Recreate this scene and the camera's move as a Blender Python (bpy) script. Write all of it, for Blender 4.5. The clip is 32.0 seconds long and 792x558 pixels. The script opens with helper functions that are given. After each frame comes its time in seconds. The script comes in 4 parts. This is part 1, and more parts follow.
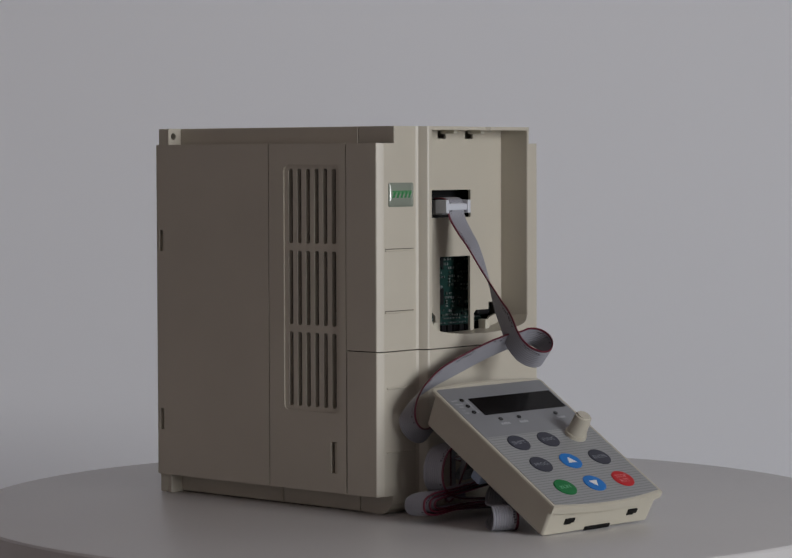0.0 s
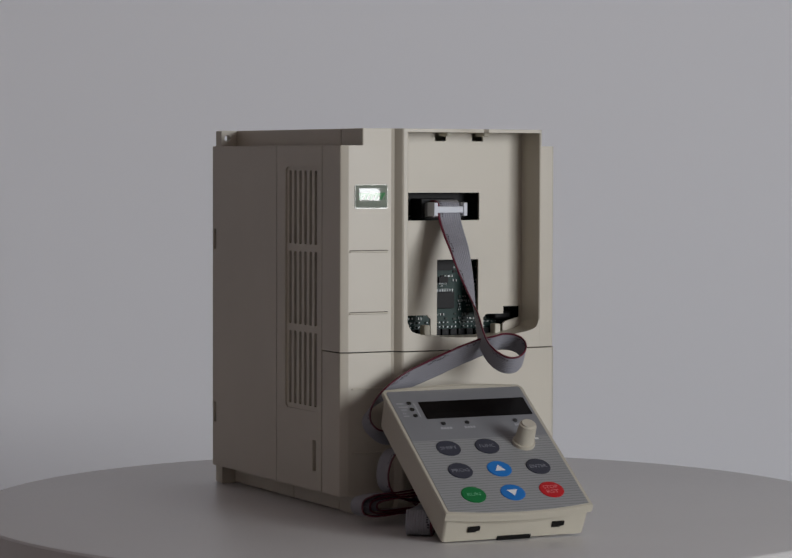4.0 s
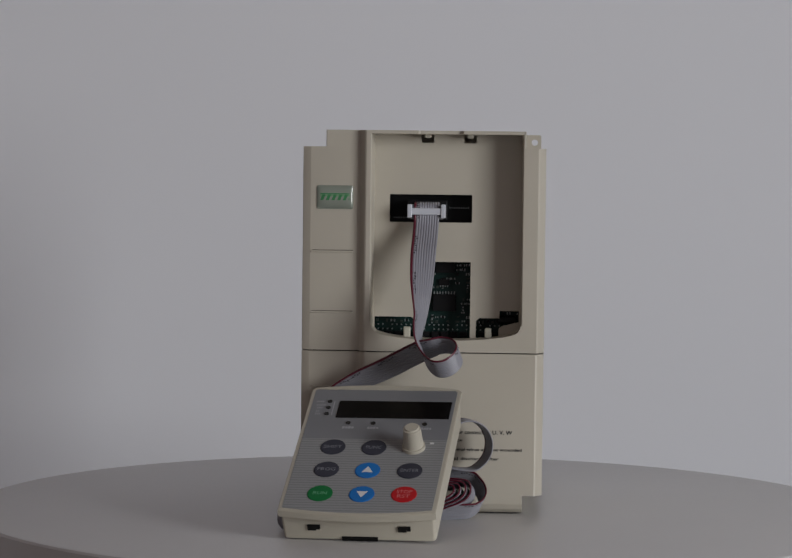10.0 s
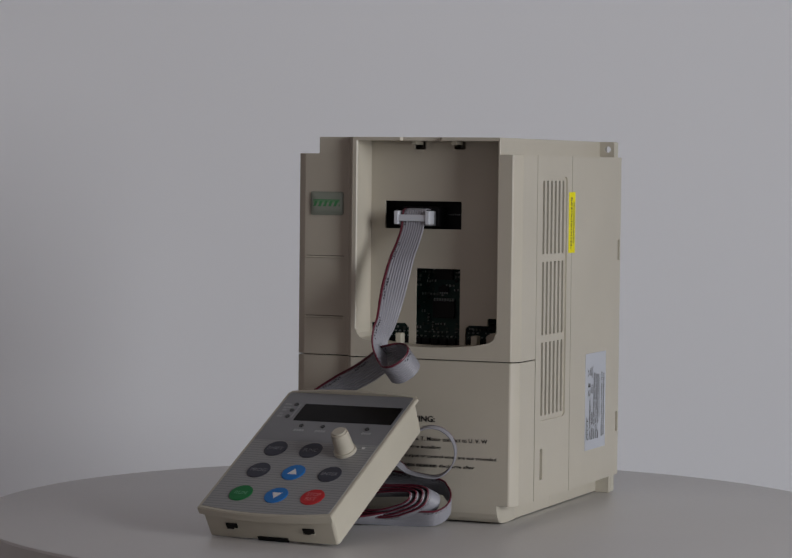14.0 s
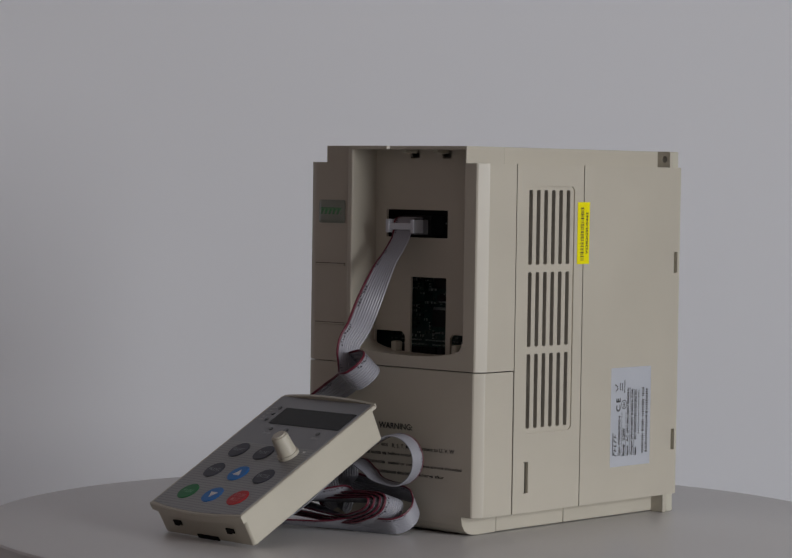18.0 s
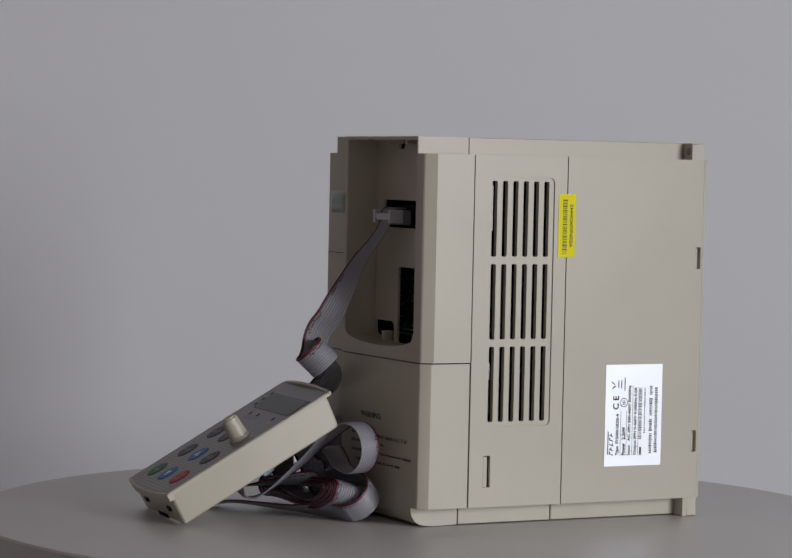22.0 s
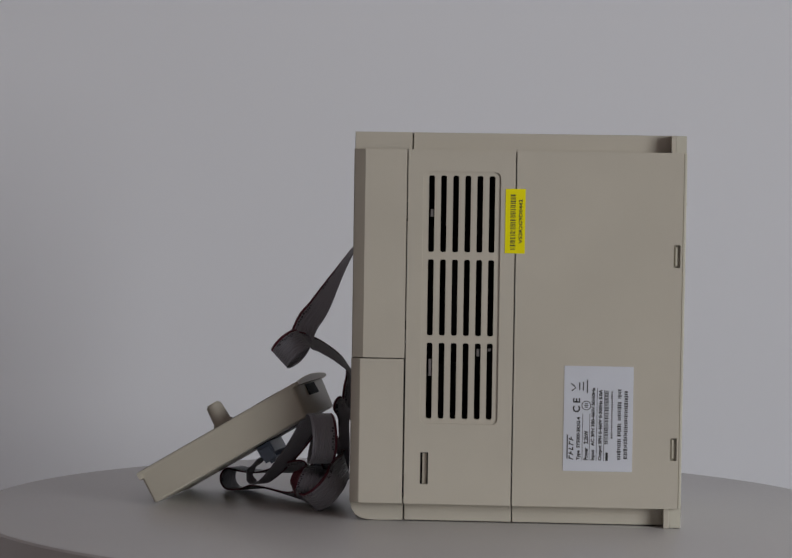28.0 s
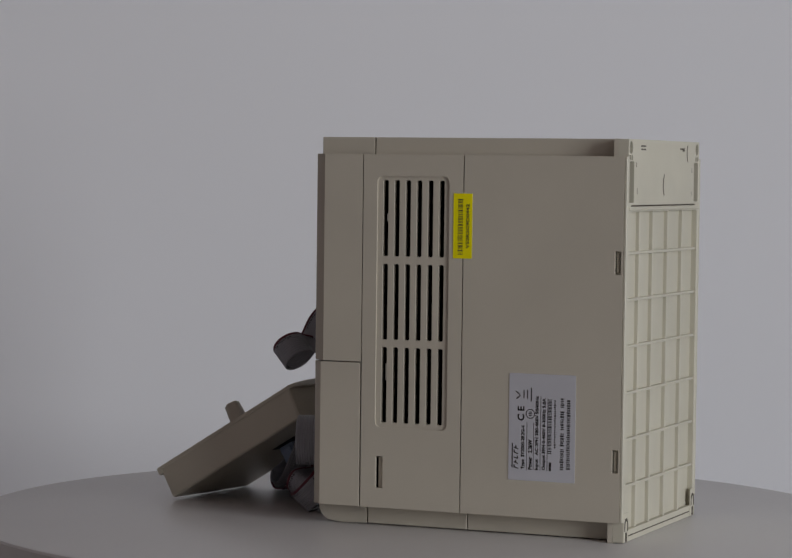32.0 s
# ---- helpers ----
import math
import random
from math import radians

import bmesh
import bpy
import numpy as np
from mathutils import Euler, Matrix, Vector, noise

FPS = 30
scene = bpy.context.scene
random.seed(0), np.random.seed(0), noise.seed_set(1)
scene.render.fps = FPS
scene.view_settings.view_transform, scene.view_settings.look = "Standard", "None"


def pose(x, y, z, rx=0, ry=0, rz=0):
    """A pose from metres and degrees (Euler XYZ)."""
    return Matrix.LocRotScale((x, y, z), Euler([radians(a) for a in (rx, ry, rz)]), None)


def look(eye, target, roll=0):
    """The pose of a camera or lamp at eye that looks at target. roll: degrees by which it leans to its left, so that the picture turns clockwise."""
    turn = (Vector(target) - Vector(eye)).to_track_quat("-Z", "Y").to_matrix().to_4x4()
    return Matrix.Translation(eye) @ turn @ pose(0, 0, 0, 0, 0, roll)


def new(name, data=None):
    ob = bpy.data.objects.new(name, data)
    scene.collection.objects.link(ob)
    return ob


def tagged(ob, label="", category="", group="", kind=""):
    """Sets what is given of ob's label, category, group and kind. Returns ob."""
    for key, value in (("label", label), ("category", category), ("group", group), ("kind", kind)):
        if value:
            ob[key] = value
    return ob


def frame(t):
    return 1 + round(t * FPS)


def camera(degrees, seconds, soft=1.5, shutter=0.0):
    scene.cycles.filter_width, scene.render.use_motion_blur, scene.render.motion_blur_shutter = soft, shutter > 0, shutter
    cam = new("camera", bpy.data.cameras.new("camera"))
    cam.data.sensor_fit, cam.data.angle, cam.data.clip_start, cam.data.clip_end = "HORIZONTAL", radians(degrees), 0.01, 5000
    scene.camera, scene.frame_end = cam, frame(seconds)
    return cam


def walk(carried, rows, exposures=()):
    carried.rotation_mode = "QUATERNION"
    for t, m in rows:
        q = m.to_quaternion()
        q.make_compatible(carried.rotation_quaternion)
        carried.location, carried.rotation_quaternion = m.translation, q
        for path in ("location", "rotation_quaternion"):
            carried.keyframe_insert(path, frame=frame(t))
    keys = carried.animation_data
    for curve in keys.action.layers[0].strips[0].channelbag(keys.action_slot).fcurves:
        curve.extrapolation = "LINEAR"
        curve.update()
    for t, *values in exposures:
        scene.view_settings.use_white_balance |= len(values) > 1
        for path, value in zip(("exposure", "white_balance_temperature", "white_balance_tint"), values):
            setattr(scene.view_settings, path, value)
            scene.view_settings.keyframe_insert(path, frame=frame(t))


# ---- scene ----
# A motor drive with its keypad on a slowly turning round stand, before a plain wall.
import functools
from mathutils.geometry import tessellate_polygon

# ---------------------------------------------------------------- camera
EYE = Vector((-0.0045, -1.4239, 0.1877))
cam = camera(17.29, 32.0, soft=1.5)


def aim(pitch, yaw, roll):
    p, y = radians(pitch), radians(yaw)
    ahead = Vector((-math.sin(y) * math.cos(p), math.cos(y) * math.cos(p), math.sin(p)))
    return look(EYE, EYE + 2 * ahead, roll)


CAMERA_ROWS = [
    (0, -2.638, 0.229, -0.16),
    (0.5, -2.580, 0.231, -0.02),
    (1, -2.538, 0.253, 0.06),
    (1.5, -2.510, 0.270, 0.08),
    (2, -2.476, 0.299, 0.11),
    (2.5, -2.489, 0.300, 0.09),
    (3, -2.487, 0.316, 0.14),
    (3.5, -2.537, 0.344, 0.14),
    (5.5, -2.628, 0.385, 0.36),
    (6, -2.619, 0.374, 0.37),
    (6.5, -2.606, 0.367, 0.38),
    (7, -2.582, 0.390, 0.43),
    (7.5, -2.635, 0.420, 0.55),
    (8, -2.643, 0.409, 0.58),
    (8.5, -2.640, 0.416, 0.65),
    (9, -2.636, 0.444, 0.67),
    (9.5, -2.625, 0.423, 0.67),
    (10, -2.555, 0.421, 0.67),
    (10.5, -2.501, 0.433, 0.61),
    (11, -2.448, 0.447, 0.59),
    (11.5, -2.403, 0.490, 0.54),
    (12, -2.385, 0.513, 0.54),
    (12.5, -2.370, 0.510, 0.54),
    (13, -2.383, 0.524, 0.56),
    (13.5, -2.369, 0.546, 0.64),
    (14, -2.408, 0.509, 0.61),
    (14.5, -2.408, 0.485, 0.56),
    (16.5, -2.275, 0.566, 0.64),
    (17, -2.274, 0.604, 0.79),
    (17.5, -2.246, 0.595, 0.89),
    (18, -2.217, 0.610, 0.86),
    (18.5, -2.147, 0.590, 0.80),
    (19, -2.116, 0.590, 0.86),
    (19.5, -2.148, 0.606, 0.95),
    (20, -2.206, 0.591, 1.06),
    (20.5, -2.280, 0.565, 1.12),
    (21, -2.313, 0.532, 1.17),
    (21.5, -2.380, 0.491, 1.21),
    (22, -2.420, 0.486, 1.20),
    (22.5, -2.462, 0.513, 1.23),
    (23, -2.448, 0.517, 1.18),
    (23.5, -2.386, 0.525, 0.98),
    (24, -2.276, 0.549, 0.86),
    (24.5, -2.255, 0.556, 0.85),
    (25, -2.314, 0.572, 0.89),
    (25.5, -2.309, 0.583, 0.96),
    (27.5, -2.452, 0.523, 0.86),
    (28, -2.506, 0.478, 0.85),
    (28.5, -2.550, 0.475, 0.87),
    (29, -2.553, 0.465, 0.87),
    (29.5, -2.542, 0.460, 0.83),
    (30, -2.494, 0.447, 0.83),
    (30.5, -2.485, 0.426, 0.77),
    (31, -2.446, 0.427, 0.82),
    (31.5, -2.425, 0.423, 0.73),
    (32, -2.390, 0.420, 0.69),
]
walk(cam, [(t, aim(p, y, r)) for t, p, y, r in CAMERA_ROWS], exposures=[(0, 0.0), (32, 0.0)])

# turn of the stand, degrees by seconds
SPIN_ROWS = [
    (0, 48.81),
    (1, 43.68),
    (2, 38.53),
    (3, 33.36),
    (3.5, 30.76),
    (5.5, 20.37),
    (6, 17.78),
    (7, 12.62),
    (8, 7.51),
    (9, 2.45),
    (10, -2.58),
    (11, -7.57),
    (12, -12.54),
    (13, -17.46),
    (14, -22.37),
    (14.5, -24.82),
    (16.5, -34.63),
    (17, -37.10),
    (18, -42.04),
    (19, -47.03),
    (20, -52.06),
    (21, -57.13),
    (22, -62.22),
    (23, -67.31),
    (24, -72.39),
    (25, -77.45),
    (25.5, -79.98),
    (27.5, -90.05),
    (28, -92.56),
    (29, -97.56),
    (30, -102.55),
    (31, -107.53),
    (32, -112.50),
]
AXIS = Vector((-1.1, 33.6, 0))  # the stand's axis in the drive's own millimetres

# ---------------------------------------------------------------- world and light
world = bpy.data.worlds.new("world")
scene.world = world
world.use_nodes = True
wn = world.node_tree.nodes
sky = wn.new("ShaderNodeTexSky")
sky.sky_type, sky.sun_disc = "NISHITA", False
sky.sun_elevation, sky.sun_rotation = radians(35), radians(120)
world.node_tree.links.new(sky.outputs[0], wn["Background"].inputs[0])
wn["Background"].inputs[1].default_value = 0.08

window_lamp = bpy.data.lights.new("window_light", "AREA")
window_lamp.shape, window_lamp.size, window_lamp.size_y = "RECTANGLE", 1.4, 1.0
window_lamp.energy, window_lamp.color = 55.5, (0.945, 0.963, 1.0)
lamp = new("window_light", window_lamp)
lamp.matrix_world = look((1.88, -1.9, 0.5), (0.3, -1.9, 0.5))

# ---------------------------------------------------------------- materials


def material(name, color, rough=0.5, metal=0.0, vary=0.06, scale=40.0, bump=0.02, grain=900.0, coat=0.0, dirt=None, spec=0.5):
    """Principled paint with large soft stains, fine grain and a faint relief."""
    m = bpy.data.materials.new(name)
    m.use_nodes = True
    nt = m.node_tree
    b = nt.nodes["Principled BSDF"]
    b.inputs["Roughness"].default_value, b.inputs["Metallic"].default_value = rough, metal
    b.inputs["Coat Weight"].default_value = coat
    b.inputs["Specular IOR Level"].default_value = spec
    co = nt.nodes.new("ShaderNodeTexCoord")
    big, fine = nt.nodes.new("ShaderNodeTexNoise"), nt.nodes.new("ShaderNodeTexNoise")
    big.inputs["Scale"].default_value, big.inputs["Detail"].default_value = scale, 4
    fine.inputs["Scale"].default_value, fine.inputs["Detail"].default_value = grain, 2
    for n in (big, fine):
        nt.links.new(co.outputs["Object"], n.inputs["Vector"])
    mixed = nt.nodes.new("ShaderNodeMix")
    mixed.data_type = "RGBA"
    dark = dirt or tuple(c * (1 - 2 * vary) for c in color)
    mixed.inputs[6].default_value, mixed.inputs[7].default_value = (*dark, 1), (*color, 1)
    ramp = nt.nodes.new("ShaderNodeValToRGB")
    ramp.color_ramp.elements[0].position, ramp.color_ramp.elements[1].position = 0.3, 0.62
    nt.links.new(big.outputs["Fac"], ramp.inputs[0])
    nt.links.new(ramp.outputs[0], mixed.inputs[0])
    nt.links.new(mixed.outputs[2], b.inputs["Base Color"])
    rr = nt.nodes.new("ShaderNodeMapRange")
    rr.inputs[3].default_value, rr.inputs[4].default_value = rough * 0.85, min(1, rough * 1.15)
    nt.links.new(fine.outputs["Fac"], rr.inputs[0])
    nt.links.new(rr.outputs[0], b.inputs["Roughness"])
    if bump:
        bp = nt.nodes.new("ShaderNodeBump")
        bp.inputs["Strength"].default_value, bp.inputs["Distance"].default_value = bump * 10, 0.0001
        nt.links.new(fine.outputs["Fac"], bp.inputs["Height"])
        nt.links.new(bp.outputs[0], b.inputs["Normal"])
    return m


BEIGE = material("beige_abs", (0.505, 0.467, 0.389), 0.4, vary=0.03, scale=18, bump=0.025, grain=1500)
BEIGE_BACK = material("beige_abs_inner", (0.53, 0.505, 0.415), 0.5, vary=0.04, scale=30, grain=1500)
KEY_BEIGE = material("keypad_abs", (0.503, 0.468, 0.385), 0.4, vary=0.03, scale=25, grain=1500)
# near-black colour that stands in for shade inside slots, holes and housing
INSIDE_SHADE = material("inside_shade", (0.008, 0.0075, 0.007), 0.7, vary=0.2, spec=0.2)
OVERLAY = material("grey_overlay", (0.205, 0.21, 0.222), 0.38, vary=0.03, scale=30, bump=0.01, grain=2500)
OVERLAY_LOW = material("light_grey_overlay", (0.29, 0.295, 0.295), 0.4, vary=0.03, scale=30, bump=0.01, grain=2500)
STRIPE = material("stripe_print", (0.2, 0.205, 0.21), 0.45, vary=0.05)
SCREEN = material("screen_black", (0.006, 0.005, 0.005), 0.2, vary=0.1, bump=0, spec=0.08)
SLATE = material("slate_button", (0.04, 0.042, 0.06), 0.48, vary=0.08, scale=60, spec=0.3)
GREEN = material("green_button", (0.004, 0.17, 0.042), 0.45, vary=0.08, scale=60, spec=0.25)
BLUE = material("blue_button", (0.012, 0.17, 0.52), 0.45, vary=0.06, scale=60, spec=0.25)
RED = material("red_button", (0.52, 0.01, 0.015), 0.45, vary=0.06, scale=60, spec=0.25)
WHITE_INK = material("white_ink", (0.75, 0.75, 0.74), 0.5, vary=0.05)
DIM_INK = material("dim_ink", (0.24, 0.25, 0.28), 0.5, vary=0.05)
PALE_INK = material("pale_ink", (0.40, 0.41, 0.43), 0.5, vary=0.05)
GREEN_INK = material("green_ink", (0.15, 0.46, 0.25), 0.5, vary=0.05)
RED_INK = material("red_ink", (0.65, 0.18, 0.18), 0.5, vary=0.05)
BLACK_INK = material("black_ink", (0.02, 0.02, 0.022), 0.55, vary=0.1)
LED_BLACK = material("led_lens", (0.01, 0.01, 0.01), 0.2, vary=0.1)
RIBBON = material("grey_ribbon", (0.27, 0.27, 0.30), 0.38, vary=0.05, scale=50, bump=0.01, grain=600)
RIBBON_RED = material("maroon_ribbon", (0.1, 0.007, 0.02), 0.4, vary=0.08, scale=60)
PLUG_BODY = material("grey_plug_body", (0.22, 0.225, 0.24), 0.45, vary=0.05)
PRINT_GREY = material("faint_print", (0.035, 0.03, 0.04), 0.5, vary=0.1)
PLUG = material("light_grey_plug", (0.56, 0.58, 0.63), 0.4, vary=0.04)
BLUE_PLUG = material("blue_grey_plug", (0.33, 0.41, 0.55), 0.4, vary=0.05)
PCB = material("green_board", (0.011, 0.036, 0.031), 0.4, vary=0.25, scale=120, bump=0.03, grain=700, spec=0.2)
CHIP = material("black_chip", (0.009, 0.009, 0.01), 0.5, vary=0.1, spec=0.2)
GREY_PART = material("grey_component", (0.055, 0.07, 0.06), 0.5, vary=0.2, scale=400, spec=0.25)
SOLDER = material("solder", (0.3, 0.33, 0.33), 0.35, metal=0.4, vary=0.1, scale=300)
YELLOW = material("yellow_sticker", (0.86, 0.77, 0.006), 0.5, vary=0.03, scale=30, spec=0.12)
SILVER = material("silver_label", (0.78, 0.81, 0.87), 0.5, metal=0.74, vary=0.02, scale=15, bump=0, grain=200)
BADGE_GREY = material("badge_grey", (0.235, 0.265, 0.22), 0.12, vary=0.05, bump=0, coat=0.6, spec=0.5)
BADGE_GREEN = material("badge_green", (0.04, 0.21, 0.075), 0.12, vary=0.05, bump=0, coat=0.6, spec=0.5)
BADGE_BAND = material("badge_band", (0.14, 0.30, 0.15), 0.12, vary=0.05, bump=0, coat=0.6, spec=0.5)
# brown that carries the shade of grooves, slits and keyholes
GROOVE = material("shaded_groove", (0.09, 0.075, 0.06), 0.7, vary=0.2, spec=0.2)
STEEL = material("steel", (0.5, 0.5, 0.5), 0.35, metal=1.0, vary=0.1)
TABLE = material("white_laminate", (0.625, 0.613, 0.602), 0.36, vary=0.02, scale=6, bump=0.006, grain=400)
WALL = material("white_wall", (0.885, 0.897, 0.93), 0.85, vary=0.012, scale=1.2, bump=0.02, grain=60)
# tints of the unseen room walls, set to colour the bounce light
SOUTH = material("white_room_wall", (0.68, 0.625, 0.62), 0.9, vary=0.03, scale=1.5, bump=0.02, grain=60)
ROOM = material("grey_room_wall", (0.28, 0.222, 0.21), 0.9, vary=0.05, scale=1.5, bump=0.02, grain=60)
WEST = material("beige_room_wall", (0.33, 0.275, 0.26), 0.9, vary=0.05, scale=1.5, bump=0.02, grain=60)
FLOOR = material("grey_floor", (0.2, 0.19, 0.185), 0.6, vary=0.1, scale=3, grain=80)

# ---------------------------------------------------------------- mesh helpers (millimetres in the drive's own space)


def box(bm, x0, x1, y0, y1, z0, z1, bevel=0.0, seg=2):
    m = Matrix.LocRotScale(((x0 + x1) / 2, (y0 + y1) / 2, (z0 + z1) / 2), None, (x1 - x0, y1 - y0, z1 - z0))
    vs = bmesh.ops.create_cube(bm, size=1, matrix=m)["verts"]
    if bevel:
        es = list({e for v in vs for e in v.link_edges})
        bmesh.ops.bevel(bm, geom=es, offset=bevel, segments=seg, affect="EDGES", profile=0.5)
    return bm


def rrect(a0, a1, b0, b1, r=0.0, n=4):
    """A rounded rectangle as a loop of 2D points."""
    if r <= 0:
        return [(a0, b0), (a1, b0), (a1, b1), (a0, b1)]
    out = []
    for cx, cy, k in ((a1 - r, b0 + r, -90), (a1 - r, b1 - r, 0), (a0 + r, b1 - r, 90), (a0 + r, b0 + r, 180)):
        out += [(cx + r * math.cos(radians(k + 90 * i / n)), cy + r * math.sin(radians(k + 90 * i / n))) for i in range(n + 1)]
    return out


def ellipse(ca, cb, ra, rb, n=28, start=0, end=360):
    full = abs(end - start) >= 360
    return [(ca + ra * math.cos(radians(start + (end - start) * i / (n if full else n - 1))), cb + rb * math.sin(radians(start + (end - start) * i / (n if full else n - 1)))) for i in range(n)]


def plate(bm, axis, lo, hi, outer, holes=()):
    """A plate between lo and hi on an axis, with an outline and through holes given in the two other axes, in xyz order."""
    loops = [list(outer), *[list(h) for h in holes]]

    def at(p, d):
        q = list(p)
        q.insert("xyz".index(axis), d)
        return Vector(q)

    tris = tessellate_polygon([[Vector((*p, 0)) for p in l] for l in loops])
    flat = [p for l in loops for p in l]
    a, b = [bm.verts.new(at(p, lo)) for p in flat], [bm.verts.new(at(p, hi)) for p in flat]
    for t in tris:
        for side in (a, b):
            try:
                bm.faces.new([side[i] for i in t])
            except ValueError:
                pass
    k = 0
    for l in loops:
        n = len(l)
        for i in range(n):
            j = (i + 1) % n
            bm.faces.new((a[k + i], a[k + j], b[k + j], b[k + i]))
        k += n
    bmesh.ops.recalc_face_normals(bm, faces=bm.faces[:])
    return bm


def prism(bm, axis, lo, hi, outline):
    return plate(bm, axis, lo, hi, outline)


def cylinder(bm, x, y, z, r, h, axis="z", r2=None, n=24):
    turn = {"z": Euler((0, 0, 0)), "y": Euler((radians(-90), 0, 0)), "x": Euler((0, radians(90), 0))}[axis]
    bmesh.ops.create_cone(bm, cap_ends=True, segments=n, radius1=r, radius2=r if r2 is None else r2, depth=h, matrix=Matrix.LocRotScale((x, y, z), turn, None))
    return bm


THINGS = []  # every thing that rides on the stand, with its place there


def thing(name, origin, label, category, group=""):
    """An Empty at origin (drive millimetres) that will ride on the stand."""
    ob = tagged(new(name), label, category, group)
    ob.empty_display_size = 0.02
    ob["rest"] = tuple(origin)
    THINGS.append((ob, Matrix.Translation((Vector(origin) - AXIS) / 1000)))
    return ob


def part(name, bm, mat, parent, label="", kind="", frame_of=None, smooth=True, sharp=17, round_by=0.0):
    """Links a bmesh (drive millimetres, or the millimetres of frame_of) as one mesh under parent."""
    root = parent
    while root.parent:
        root = root.parent
    if frame_of is not None:
        bm.transform(frame_of)
    bm.transform(Matrix.Diagonal((0.001, 0.001, 0.001, 1)) @ Matrix.Translation(-Vector(root["rest"])))
    me = bpy.data.meshes.new(name)
    bm.to_mesh(me)
    bm.free()
    me.materials.append(mat)
    if smooth:
        for p in me.polygons:
            p.use_smooth = True
        me.set_sharp_from_angle(angle=radians(sharp))
    ob = new(name, me)
    ob.parent = parent
    tagged(ob, label, "", "", kind)
    if round_by:  # worn, moulded edges
        bev = ob.modifiers.new("round", "BEVEL")
        bev.width, bev.segments, bev.limit_method, bev.angle_limit = round_by / 1000, 2, "ANGLE", radians(38)
        bev.harden_normals = True
    return ob


def new_bm():
    return bmesh.new()


@functools.lru_cache(maxsize=None)
def letters(text, bold=0.03):
    """Flat letter outlines of height about one, as lists."""
    cu = bpy.data.curves.new("letters", "FONT")
    cu.body, cu.align_x, cu.align_y, cu.resolution_u, cu.offset = text, "CENTER", "CENTER", 3, bold
    ob = new("letters", cu)
    bpy.context.view_layer.update()
    me = bpy.data.meshes.new_from_object(ob.evaluated_get(bpy.context.evaluated_depsgraph_get()))
    vs, fs = [tuple(v.co) for v in me.vertices], [tuple(p.vertices) for p in me.polygons]
    bpy.data.objects.remove(ob)
    bpy.data.curves.remove(cu)
    bpy.data.meshes.remove(me)
    return vs, fs


def write(bm, text, width, height, m, align="c", bold=0.03):
    """Adds letters scaled to a width and height, laid by m (local x along the line, y up, z out)."""
    vs, fs = letters(text, bold)
    xs, ys = [v[0] for v in vs], [v[1] for v in vs]
    sx, sy = width / (max(xs) - min(xs)), height / (max(ys) - min(ys))
    cx = {"c": (max(xs) + min(xs)) / 2, "l": min(xs), "r": max(xs)}[align]
    cy = (max(ys) + min(ys)) / 2
    new_vs = [bm.verts.new(m @ Vector(((x - cx) * sx, (y - cy) * sy, 0))) for x, y, _ in vs]
    for f in fs:
        try:
            bm.faces.new([new_vs[i] for i in f])
        except ValueError:
            pass
    return bm


def bar(bm, x, y, w, h, m):
    vs = [bm.verts.new(m @ Vector((x + a * w / 2, y + b * h / 2, 0))) for a, b in ((-1, -1), (1, -1), (1, 1), (-1, 1))]
    bm.faces.new(vs)


# ---------------------------------------------------------------- room


def setting(name, boxes, mat, label):
    bm = new_bm()
    for b in boxes:
        box(bm, *b)
    me = bpy.data.meshes.new(name)
    bm.to_mesh(me)
    bm.free()
    me.materials.append(mat)
    return tagged(new(name, me), label, "", "", "structure")


X0, X1, Y0, Y1, Z0, Z1 = -2.0, 1.9, -4.2, 0.6, -0.75, 2.0
setting("wall_north", [(X0 - 0.1, X1 + 0.1, Y1, Y1 + 0.1, Z0, Z1)], WALL, "plain matt white wall behind the stand")
# out of view: added to close the room and shape the fill light
setting("wall_south", [(X0 - 0.1, X1 + 0.1, Y0 - 0.1, Y0, Z0, Z1)], SOUTH, "plain unseen room wall, tinted for its bounce light")
setting("wall_west", [(X0 - 0.1, X0, Y0, Y1, Z0, Z1)], WEST, "plain unseen room wall, tinted for its bounce light")
WY0, WY1, WZ0, WZ1 = -2.6, -1.2, 0.0, 1.0
setting("wall_east", [(X1, X1 + 0.1, Y0, WY0, Z0, Z1), (X1, X1 + 0.1, WY1, Y1, Z0, Z1), (X1, X1 + 0.1, WY0, WY1, Z0, WZ0), (X1, X1 + 0.1, WY0, WY1, WZ1, Z1)], ROOM, "painted room wall with a window opening")
setting("floor", [(X0, X1, Y0, Y1, Z0 - 0.1, Z0)], FLOOR, "plain grey floor of the room")
setting("ceiling", [(X0, X1, Y0, Y1, Z1, Z1 + 0.1)], ROOM, "plain painted ceiling of the room")

# ---------------------------------------------------------------- turning stand


